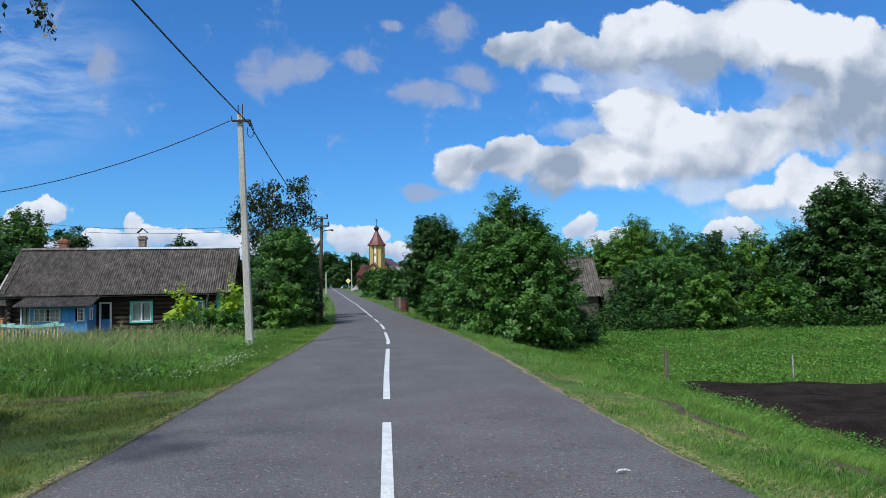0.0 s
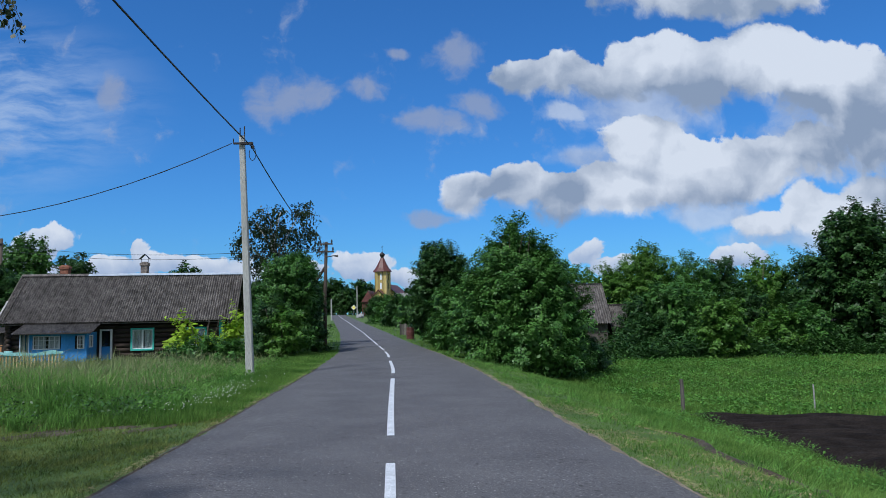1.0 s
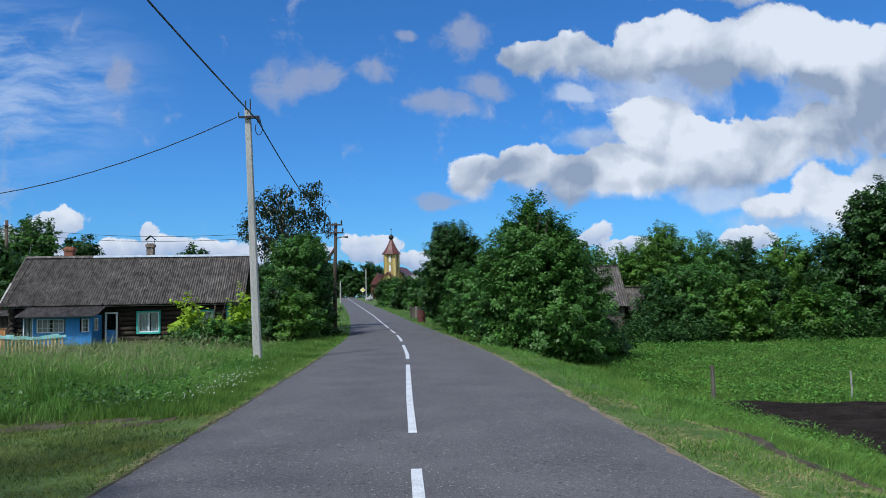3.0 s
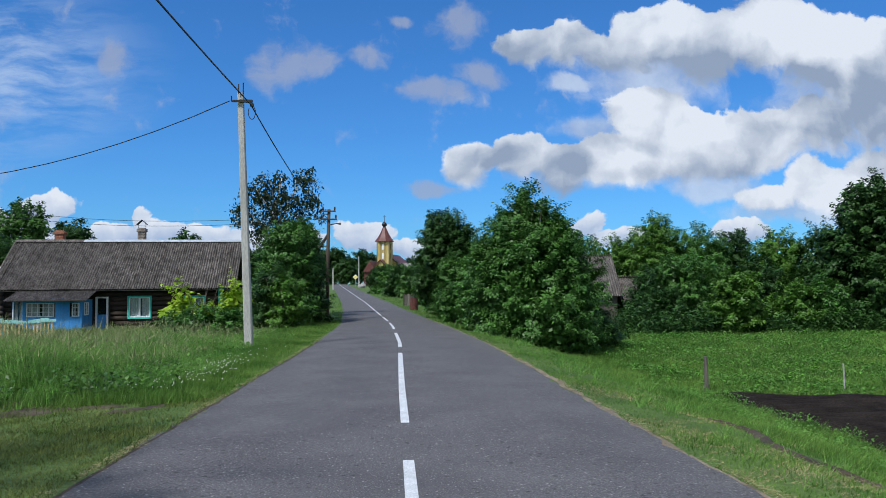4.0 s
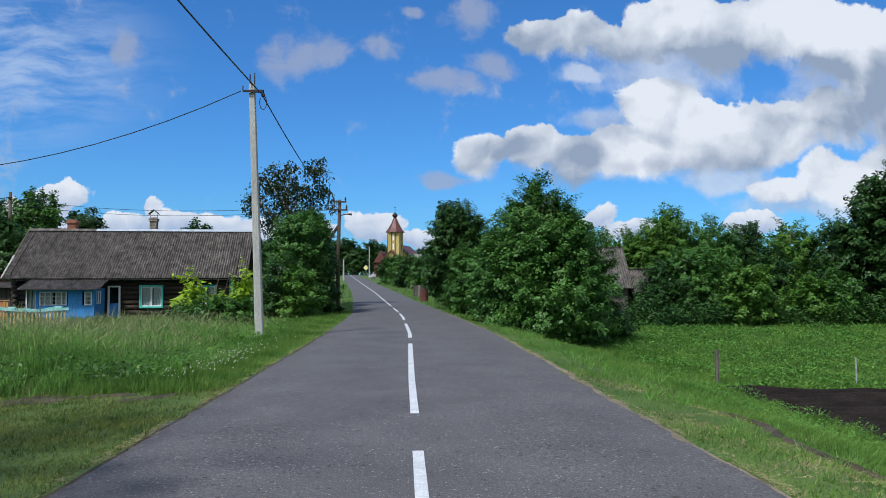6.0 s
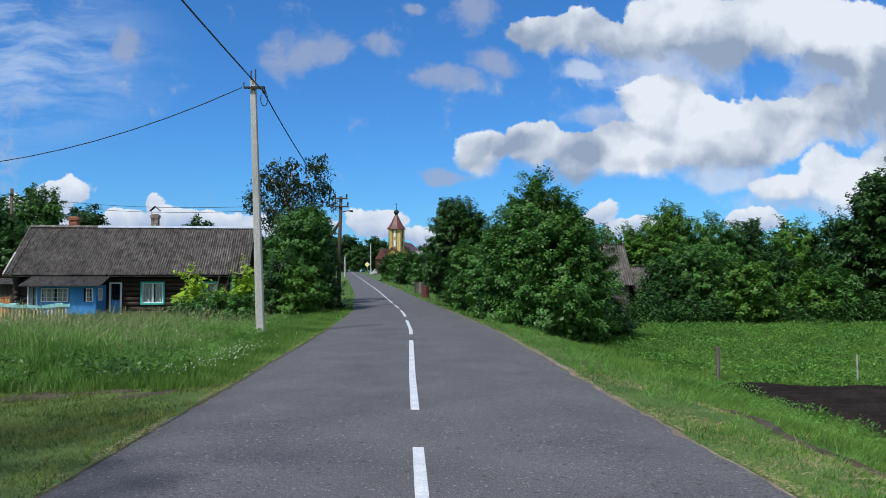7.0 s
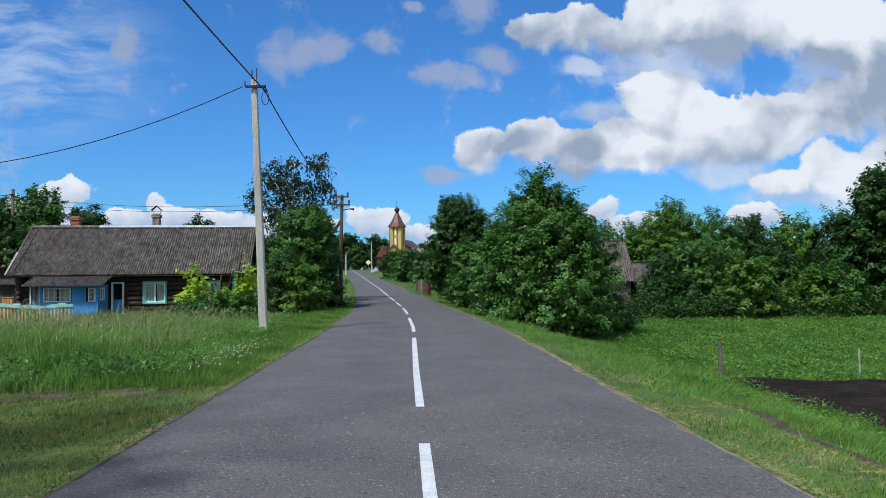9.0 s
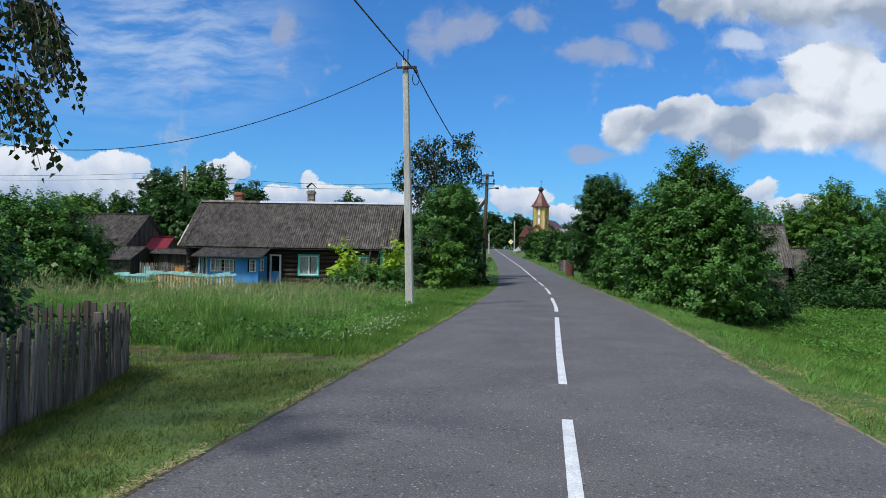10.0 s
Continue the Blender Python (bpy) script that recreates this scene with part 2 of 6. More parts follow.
ASPHALT = speckled("asphalt", (0.074, 0.072, 0.076), (0.098, 0.096, 0.100), (0.24, 0.23, 0.225), 0.85, 74)
PAINT_LINE = mat("road_paint", (0.44, 0.46, 0.48), (0.56, 0.58, 0.60), scale=5, fine=70, var=0.25, rough=0.6)
SAND = mat("roadside_sand", (0.13, 0.105, 0.07), (0.24, 0.20, 0.145), scale=2, fine=50, var=0.35, bump=0.6)
TURF = mat("turf", (0.048, 0.092, 0.018), (0.092, 0.145, 0.032), scale=0.5, fine=22, var=0.45, bump=1.0, depth=0.03)
SOIL = mat("ploughed_soil", (0.011, 0.009, 0.008), (0.024, 0.0195, 0.0175), scale=1.3, fine=30, var=0.5, bump=1.0, depth=0.04, spec=0.08, rough=0.95)
EARTH = mat("trodden_earth", (0.032, 0.025, 0.018), (0.085, 0.066, 0.046), scale=2.2, fine=40, var=0.4, bump=0.8, depth=0.02)
BLADE_TALL = mat("tall_grass", (0.074, 0.196, 0.030), (0.156, 0.287, 0.060), scale=0.35, fine=6, var=0.3, bump=0, island=0.4, leaf=0.28)
BLADE_SHORT = mat("mown_grass", (0.062, 0.112, 0.018), (0.170, 0.200, 0.050), scale=1.6, fine=9, var=0.4, bump=0, island=0.55, leaf=0.3)
BLADE_FRESH = mat("verge_grass", (0.056, 0.140, 0.018), (0.150, 0.262, 0.048), scale=0.6, fine=7, var=0.25, bump=0, island=0.35, leaf=0.35)
STRAW = mat("dry_straw", (0.26, 0.21, 0.10), (0.36, 0.30, 0.16), island=0.35, bump=0, leaf=0.2)
SEED = mat("seed_heads", (0.19, 0.23, 0.09), (0.26, 0.28, 0.14), island=0.3, bump=0, leaf=0.3)
CLOVER = mat("clover_heads", (0.62, 0.64, 0.55), (0.75, 0.75, 0.68), island=0.15, bump=0)
CROP = mat("crop_leaves", (0.066, 0.180, 0.024), (0.116, 0.258, 0.042), scale=0.3, fine=4, var=0.25, bump=0, island=0.35, leaf=0.35, rough=0.6)
LEAF = mat("leaves", (0.044, 0.124, 0.020), (0.074, 0.178, 0.030), scale=0.7, fine=5, var=0.25, bump=0, island=0.3, leaf=0.22, rough=0.5, spec=0.35)
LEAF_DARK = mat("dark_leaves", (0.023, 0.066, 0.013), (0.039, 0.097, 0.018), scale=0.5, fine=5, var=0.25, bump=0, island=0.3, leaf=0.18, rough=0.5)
LEAF_LIGHT = mat("light_leaves", (0.064, 0.158, 0.020), (0.105, 0.215, 0.033), scale=0.6, fine=5, var=0.25, bump=0, island=0.28, leaf=0.3, rough=0.5)
LEAF_LIME = mat("lime_leaves", (0.22, 0.36, 0.02), (0.32, 0.46, 0.04), scale=0.9, fine=5, var=0.2, bump=0, island=0.3, leaf=0.4, rough=0.5)
# birch green darkened in its colour, so sunlit near leaves read as silhouettes
LEAF_BIRCH_DIM = mat("dimmed_birch_leaves", (0.013, 0.027, 0.007), (0.022, 0.040, 0.011), scale=0.7, fine=5, var=0.25, bump=0, island=0.45, leaf=0.2, rough=0.45)
BARK = mat("bark", (0.06, 0.048, 0.036), (0.11, 0.09, 0.07), fine=25, stretch=(1, 1, 0.3), bump=0.8, depth=0.02)
BIRCH_BARK = mat("birch_bark", (0.10, 0.09, 0.08), (0.55, 0.53, 0.50), scale=5, fine=25, stretch=(1, 1, 3), bump=0.5)
LOG_WOOD = mat("dark_logs", (0.018, 0.013, 0.011), (0.050, 0.036, 0.028), scale=2, fine=30, stretch=(0.15, 1, 1), bump=0.6, single=0.35, placed=True)
GREY_WOOD = mat("weathered_wood", (0.045, 0.040, 0.034), (0.165, 0.150, 0.132), scale=3, fine=45, stretch=(1, 1, 0.08), bump=0.6, single=0.4, var=0.45, placed=True)
BOARD_WOOD = mat("old_boards", (0.055, 0.047, 0.040), (0.14, 0.125, 0.11), scale=3, fine=40, stretch=(1, 1, 0.1), bump=0.6, single=0.35, placed=True)
DARK_BOARD = mat("blackened_boards", (0.026, 0.023, 0.020), (0.075, 0.066, 0.058), scale=3, fine=40, stretch=(1, 1, 0.1), bump=0.6, single=0.35, placed=True)
SLATE = mat("asbestos_sheet", (0.052, 0.046, 0.042), (0.140, 0.127, 0.117), scale=4.5, fine=26, var=0.9, single=0.13, bump=0.6, stretch=(1, 0.55, 0.55), placed=True)
TIN = mat("galvanised_ridge", (0.36, 0.41, 0.46), (0.52, 0.57, 0.63), scale=2, fine=20, var=0.12, rough=0.4, metal=0.3)
RED_TIN = mat("red_tin", (0.22, 0.035, 0.05), (0.30, 0.05, 0.07), fine=25, rough=0.5)
BLUE = mat("blue_paint", (0.045, 0.21, 0.52), (0.07, 0.28, 0.62), scale=2, fine=35, stretch=(1, 1, 0.3), single=0.08, var=0.15, placed=True)
TEAL = mat("teal_paint", (0.05, 0.36, 0.31), (0.09, 0.46, 0.40), scale=3, fine=35, single=0.1, var=0.18, placed=True)
PALE_TEAL = mat("faded_teal_paint", (0.17, 0.40, 0.40), (0.28, 0.52, 0.52), scale=3, fine=35, single=0.12, var=0.2, placed=True)
WHITE = mat("white_paint", (0.62, 0.66, 0.70), (0.74, 0.77, 0.80), scale=3, fine=40, var=0.1)
OCHRE_WOOD = mat("raw_pale_wood", (0.42, 0.30, 0.16), (0.58, 0.43, 0.25), scale=3, fine=30, stretch=(1, 1, 0.1), single=0.25, placed=True)
ORANGE_WOOD = mat("orange_board", (0.38, 0.17, 0.06), (0.50, 0.25, 0.10), fine=30, stretch=(1, 1, 0.1))
DARK_ROOM = mat("dim_interior", (0.02, 0.02, 0.022), (0.035, 0.035, 0.038), bump=0)
CURTAIN = mat("net_curtain", (0.36, 0.40, 0.42), (0.52, 0.56, 0.58), scale=9, fine=40, stretch=(3, 1, 0.3), bump=0.3)
PANE = glass("window_glass")
BRICK = mat("sooty_brick", (0.20, 0.075, 0.045), (0.33, 0.15, 0.10), scale=6, fine=30, var=0.35, bump=0.5, single=0.2, placed=True)
GREY_BRICK = mat("limewashed_brick", (0.16, 0.13, 0.115), (0.30, 0.26, 0.235), scale=6, fine=30, var=0.35, bump=0.5, single=0.2, placed=True)
CONCRETE = mat("pole_concrete", (0.30, 0.30, 0.285), (0.43, 0.43, 0.41), scale=1.2, fine=35, stretch=(1, 1, 0.25), var=0.2, bump=0.4)
WOOD_POLE = mat("tarred_pole", (0.045, 0.034, 0.027), (0.09, 0.07, 0.055), fine=30, stretch=(1, 1, 0.1))
IRON = mat("black_iron", (0.025, 0.022, 0.022), (0.05, 0.045, 0.045), rough=0.55, metal=0.6)
CABLE = mat("black_cable", (0.012, 0.012, 0.014), (0.02, 0.02, 0.022), rough=0.5, bump=0)
YELLOW_BOARD = mat("yellow_boards", (0.40, 0.30, 0.10), (0.50, 0.40, 0.16), scale=1.2, fine=8, stretch=(1, 1, 0.1), single=0.1, placed=True)
BROWN_ROOF = mat("brown_metal_roof", (0.085, 0.030, 0.026), (0.12, 0.045, 0.038), scale=0.8, fine=6, rough=0.5)
STONE_GREY = mat("grey_stone", (0.22, 0.22, 0.22), (0.36, 0.35, 0.34), fine=15, bump=0.6)
SIGN_YELLOW = mat("sign_yellow", (0.72, 0.62, 0.10), (0.80, 0.70, 0.16), fine=15, bump=0)


# ---- building helpers ----
class Geo:
    """Gathers vertices and faces of one mesh."""

    def __init__(self):
        self.v, self.f = [], []

    def add(self, verts, faces):
        n = len(self.v)
        self.v += [tuple(p) for p in verts]
        self.f += [tuple(i + n for i in f) for f in faces]
        return self

    def box(self, x0, x1, y0, y1, z0, z1, bevel=0.0, m=None):
        bm = bmesh.new()
        bmesh.ops.create_cube(bm, size=1)
        for p in bm.verts:
            p.co = Vector(((x0 + x1) / 2 + p.co.x * (x1 - x0), (y0 + y1) / 2 + p.co.y * (y1 - y0), (z0 + z1) / 2 + p.co.z * (z1 - z0)))
        if bevel:
            bmesh.ops.bevel(bm, geom=bm.edges[:], offset=bevel, segments=1, affect="EDGES")
        if m is not None:
            bm.transform(m)
        bm.verts.index_update()
        self.add([p.co for p in bm.verts], [[p.index for p in f.verts] for f in bm.faces])
        bm.free()
        return self

    def tube(self, points, radii, seg=6):
        pts = [Vector(p) for p in points]
        n0, verts, faces = len(self.v), [], []
        for i, p in enumerate(pts):
            d = (pts[min(i + 1, len(pts) - 1)] - pts[max(i - 1, 0)]).normalized()
            a = d.orthogonal().normalized() if abs(d.z) > 0.95 else d.cross(Vector((0, 0, 1))).normalized()
            b = d.cross(a)
            for k in range(seg):
                w = 2 * math.pi * k / seg
                verts.append(p + (a * math.cos(w) + b * math.sin(w)) * radii[i])
        for i in range(len(pts) - 1):
            for k in range(seg):
                k2 = (k + 1) % seg
                faces.append((i * seg + k, i * seg + k2, (i + 1) * seg + k2, (i + 1) * seg + k))
        faces.append(tuple(range(seg))[::-1])
        faces.append(tuple((len(pts) - 1) * seg + k for k in range(seg)))
        return self.add(verts, faces)

    def prism(self, outline, y0, y1):
        """An outline in x and z, drawn out from y0 to y1."""
        n = len(outline)
        verts = [(x, y0, z) for x, z in outline] + [(x, y1, z) for x, z in outline]
        faces = [tuple(range(n))[::-1], tuple(range(n, 2 * n))] + [(i, (i + 1) % n, n + (i + 1) % n, n + i) for i in range(n)]
        return self.add(verts, faces)

    def mesh(self, name, material, smooth=False):
        me = bpy.data.meshes.new(name)
        me.from_pydata(self.v, [], self.f)
        me.materials.append(material)
        bm = bmesh.new()
        bm.from_mesh(me)
        bmesh.ops.recalc_face_normals(bm, faces=bm.faces[:])
        bm.to_mesh(me)
        bm.free()
        if smooth:
            me.shade_smooth()
        return me


def part(name, geo, material, parent=None, label="", smooth=False):
    ob = new(name, geo.mesh(name, material, smooth) if isinstance(geo, Geo) else geo)
    ob.parent = parent
    if label:
        ob["label"] = label
    return ob


def thing(name, x, y, z, turn, label, category, group="", kind=""):
    ob = new(name)
    ob.empty_display_size = 0.2
    ob.matrix_basis = pose(x, y, z, 0, 0, turn)
    return tagged(ob, label, category, group, kind)


def raw_mesh(name, verts, counts, material):
    """A large mesh of loose polygons of equal size, from an array of vertices."""
    n = len(verts)
    me = bpy.data.meshes.new(name)
    me.vertices.add(n)
    me.vertices.foreach_set("co", np.ascontiguousarray(verts, dtype=np.float32).ravel())
    me.loops.add(n)
    me.loops.foreach_set("vertex_index", np.arange(n, dtype=np.int32))
    me.polygons.add(n // counts)
    me.polygons.foreach_set("loop_start", np.arange(0, n, counts, dtype=np.int32))
    me.materials.append(material)
    me.update(calc_edges=True)
    me.validate()
    return me


# ---- the lie of the land ----
LINE_Y = [-80, 13, 24, 34, 40, 45, 53, 75, 105, 132, 170, 240, 400]
LINE_X = [-0.065, -0.065, 0, -0.2, -0.45, -0.75, -1.25, -2.75, -5.2, -7.4, -10.6, -16.5, -30]


def road_x(y):
    return np.interp(y, LINE_Y, LINE_X)


def road_half(y):
    return np.interp(y, [5, 12, 22, 40, 60], [2.78, 2.66, 2.6, 2.3, 2.22])


def road_left(y):
    """The half width on the left, where the asphalt widens near the turf."""
    return road_half(y) + np.interp(y, [5, 10, 20], [0.11, 0.07, 0.0])


def road_z(y):
    y = np.asarray(y, dtype=float)
    d = np.clip(y - 40, 0, 195)
    return 0.0183 * d * d / (d + 30) - 0.02 * np.clip(y - 250, 0, 60)


def ease(v):
    v = np.clip(v, 0, 1)
    return v * v * (3 - 2 * v)


def land_z(x, y):
    """The height of the ground: road bed, verges, the lower garden on the right and the yards on the left."""
    x, y = np.asarray(x, dtype=float), np.asarray(y, dtype=float)
    s = x - road_x(y)
    h = road_half(y)
    far = ease((y - 42) / 30)
    high = -0.9 * ease((s - h) / 4.2) * (1 - 0.75 * far)
    deep = -1.28 * ease((s - h) / 5.6) - 0.16 * ease((s - 8.5) / 5)
    right = deep + (high - deep) * ease((y - 24) / 12)
    left = -0.22 * ease((-s - h) / 3.0) - 0.20 * ease((-s - 7) / 6) * ease((y - 14) / 16) * (1 - 0.6 * far)
    under = -0.10 * ease((h - 0.05 - np.abs(s)) / 0.4)
    lumps = 0.05 * np.sin(x * 1.7 + 0.6 * np.sin(y * 1.1)) * np.sin(y * 1.3 + 0.8) * ease((np.abs(s) - h - 0.3) / 1.5)
    return road_z(y) + np.where(s > 0, right, left) + under + lumps - 0.034


def line(*stretches):
    out = []
    for a, b, step in stretches:
        out += list(np.arange(a, b, step))
    return np.array(out)


gx = line((-1500, -300, 200), (-300, -60, 30), (-60, -24, 3), (-24, -8, 0.8), (-8, 9, 0.25), (9, 24, 0.8), (24, 60, 3), (60, 300, 30), (300, 1501, 200))
gy = line((-300, -30, 30), (-30, 2, 2), (2, 36, 0.4), (36, 80, 1.5), (80, 260, 6), (260, 600, 30), (600, 3001, 300))
XX, YY = np.meshgrid(gx, gy)
ground_geo = Geo()
ground_geo.v = list(map(tuple, np.stack([XX, YY, land_z(XX, YY)], -1).reshape(-1, 3).tolist()))
W = len(gx)
ground_geo.f = [(j * W + i, j * W + i + 1, (j + 1) * W + i + 1, (j + 1) * W + i) for j in range(len(gy) - 1) for i in range(W - 1)]
ground = part("ground", ground_geo, TURF, smooth=True)
tagged(ground, "uneven green village ground with verges and yards", "ground", kind="structure")

# the road: a slab of asphalt with ragged edges and a slight crown
rng = np.random.default_rng(3)
ry = line((-60, 0, 2), (0, 40, 0.3), (40, 120, 1.5), (120, 262, 6))
road_geo = Geo()
NX = 13
for y in ry:
    c, h, hl = float(road_x(y)), float(road_half(y)), float(road_left(y))
    wob = rng.normal(0, 0.035, 2) if -2 < y < 60 else (0, 0)
    for k in range(NX):
        u = -1 + 2 * k / (NX - 1)
        x = c + u * (hl if u < 0 else h) + (wob[0] if k == 0 else wob[1] if k == NX - 1 else 0)
        road_geo.v.append((x, y, float(road_z(y)) - 0.02 * u * u - (0.012 if k in (0, NX - 1) else 0)))
for j in range(len(ry) - 1):
    for k in range(NX - 1):
        a = j * NX + k
        road_geo.f.append((a, a + 1, a + NX + 1, a + NX))
road = part("road", road_geo, ASPHALT, smooth=True)
tagged(road, "worn grey asphalt village road with a white centre line", "road", kind="structure")


def stripe(y0, y1, half=0.052):
    g = Geo()
    ys = list(np.arange(y0, y1, 0.8 if y1 < 60 else 3.0)) + [y1]
    for y in ys:
        c, z = float(road_x(y)), float(road_z(y)) + 0.005
        g.v += [(c - half, y, z), (c + half, y, z)]
    g.f = [(2 * i, 2 * i + 1, 2 * i + 3, 2 * i + 2) for i in range(len(ys) - 1)]
    return g


for y0, y1 in ((-9.0, -2.6), (-0.6, 7.78), (9.84, 20.2), (22.2, 29.2), (31.9, 37.8), (40.2, 45.2), (47.5, 240.0)):
    part("line_mark", stripe(y0, y1), PAINT_LINE, road, "white painted road line")

# sandy edge of the road on its right side, uneven in outline
g = Geo()
for y in np.arange(5.0, 40, 0.2):
    c, h = float(road_x(y)), float(road_half(y))
    wide = -0.03 + 0.36 * max(0.0, 1 - abs(y - 16.5) / 9) * (0.35 + abs(noise.noise(Vector((y * 0.6, 7.0, 0))))) + 0.12 * noise.noise(Vector((y * 1.9, 3.0, 0))) + 0.06 * random.random()
    a, m_, b = c + h - 0.14, c + h + wide * 0.5, c + h + wide
    g.v += [(a, y, float(road_z(y)) - 0.06), (m_, y, float(land_z(m_, y)) + 0.009), (b, y, float(land_z(b, y)) - 0.006)]
n = len(g.v) // 3
g.f = [(3 * i + k, 3 * i + k + 1, 3 * i + k + 4, 3 * i + k + 3) for i in range(n - 1) for k in range(2)]
tagged(part("sandy_edge", g, SAND), "strip of pale sand and grit along the asphalt edge", "road edge", kind="structure")

# ploughed bed, with furrows across
bed = Geo()
bx = np.concatenate([np.arange(7.4, 17, 0.2), np.arange(17, 34.1, 0.7)])
by = np.arange(8.0, 21.2, 0.09)
for y in by:
    for x in bx:
        edge = min(1.0, max(0.0, (x - (8.35 - 0.05 * (y - 13.7) + 0.25 * noise.noise(Vector((y, 3, 0))))) / 0.4), (y - 8.3) / 0.5, (20.75 - y) / 0.3)
        z = float(land_z(x, y)) + (0.085 * math.sin(y * 2 * math.pi / 0.62 + 0.3 * math.sin(x * 0.7)) + 0.025 * noise.noise(Vector((x * 1.4, y * 4.2, 5))) + 0.03 * noise.noise(Vector((x * 5.0, y * 5.0, 9))) + 0.07) * max(0, edge) + (-0.25 if edge <= 0 else 0.03)
        bed.v.append((x, y, z))
W = len(bx)
bed.f = [(j * W + i, j * W + i + 1, (j + 1) * W + i + 1, (j + 1) * W + i) for j in range(len(by) - 1) for i in range(W - 1)]
tagged(part("ploughed_bed", bed, SOIL, smooth=True), "freshly ploughed dark soil bed with furrows", "soil bed", kind="structure")

# a low scar of turned earth along the right verge
scar = Geo()
for y in np.arange(3.5, 11.5, 0.15):
    c = 4.75 - 0.06 * (y - 4) + 0.42 * noise.noise(Vector((y * 0.7, 0, 1)))
    w = 0.13 + 0.26 * noise.noise(Vector((y * 1.3, 4, 0))) + 0.12 * noise.noise(Vector((y * 4.1, 8, 0))) - 0.14 * max(0, (y - 9.5) / 2)
    for k in (-1, -0.4, 0.3, 1):
        x = c + k * max(w, 0.02)
        scar.v.append((x, y, float(land_z(x, y)) + (0.05 + 0.05 * noise.noise(Vector((x * 5, y * 3, 0))) if abs(k) < 1 else -0.01)))
n = len(scar.v) // 4
scar.f = [(4 * j + k, 4 * j + k + 1, 4 * j + k + 5, 4 * j + k + 4) for j in range(n - 1) for k in range(3)]
tagged(part("earth_scar", scar, EARTH, smooth=True), "low dark scar of turned earth on the verge", "earth", kind="structure")


# ---- plants ----
def quads(rng, pos, normal, axis, length, width):
    """A folded diamond leaf at each place."""
    side = np.cross(normal, axis)
    side /= np.linalg.norm(side, axis=1, keepdims=True) + 1e-9
    L, Wd = length[:, None], width[:, None]
    mid = pos + axis * L * 0.45
    v = np.stack([pos, mid + side * Wd * 0.5 + normal * Wd * 0.12, pos + axis * L - normal * L * 0.12, mid - side * Wd * 0.5 + normal * Wd * 0.12], 1)
    return v.reshape(-1, 3)


def unit(v):
    return v / (np.linalg.norm(v, axis=1, keepdims=True) + 1e-9)


def crown(rng, lobes, leaves, leaf, spray=0.5, per=44, hang=0.0, fill=0.55, floor=-0.3):
    """Leaves on short sprays that grow out of several lobes: an uneven crown with gaps."""
    lobes = np.array(lobes, dtype=float)
    weight = lobes[:, 3] * lobes[:, 4]
    n = max(4, leaves // per)
    pick = rng.choice(len(lobes), n, p=weight / weight.sum())
    d = unit(rng.normal(size=(n, 3)))
    d[:, 2] = np.where(d[:, 2] < -0.55, -d[:, 2], d[:, 2])
    depth = fill + (1.04 - fill) * rng.random(n) ** 0.55
    scale = np.stack([lobes[pick, 3], lobes[pick, 3], lobes[pick, 4]], 1)
    p = lobes[pick, :3] + d * scale * depth[:, None]
    out = unit(d / scale * scale.mean(1, keepdims=True) + rng.normal(0, 0.35, (n, 3)) + np.array([0, 0, 0.35 - 1.6 * hang]))
    reach = spray * (0.5 + 0.9 * rng.random(n))
    k = np.repeat(np.arange(n), per)
    s = rng.random(len(k))
    pos = p[k] + out[k] * (reach[k] * s)[:, None] + rng.normal(0, 1, (len(k), 3)) * (spray * 0.20 * (1.1 - 0.6 * s))[:, None] * np.array([1, 1, 0.75])
    keep = pos[:, 2] > floor + 0.1 * rng.random(len(k))
    pos, k = pos[keep], k[keep]
    normal = unit(out[k] * 0.55 + np.array([0, 0, 0.6 - 0.5 * hang]) + rng.normal(0, 0.26, (len(k), 3)))
    axis = rng.normal(0, 1, (len(k), 3)) + out[k] * 0.8 + np.array([0, 0, -0.45 - 1.2 * hang])
    axis = unit(axis - normal * (axis * normal).sum(1, keepdims=True))
    length = leaf * (0.65 + 0.7 * rng.random(len(k)))
    outer = quads(rng, pos, normal, axis, length, length * (0.52 + 0.2 * rng.random(len(k))))
    if hang > 0.3:
        return outer
    # the foliage inside, of fewer and larger leaves
    m = leaves // 5
    pick = rng.choice(len(lobes), m, p=weight / weight.sum())
    scale = np.stack([lobes[pick, 3], lobes[pick, 3], lobes[pick, 4]], 1)
    pos = lobes[pick, :3] + unit(rng.normal(size=(m, 3))) * scale * (0.2 + 0.68 * rng.random(m) ** 0.6)[:, None]
    pos = pos[pos[:, 2] > floor + 0.15]
    m = len(pos)
    normal = unit(rng.normal(size=(m, 3)) + np.array([0, 0, 0.5]))
    axis = rng.normal(size=(m, 3))
    axis = unit(axis - normal * (axis * normal).sum(1, keepdims=True))
    length = leaf * (1.5 + 0.9 * rng.random(m))
    return np.concatenate([outer, quads(rng, pos, normal, axis, length, length * 0.7)])


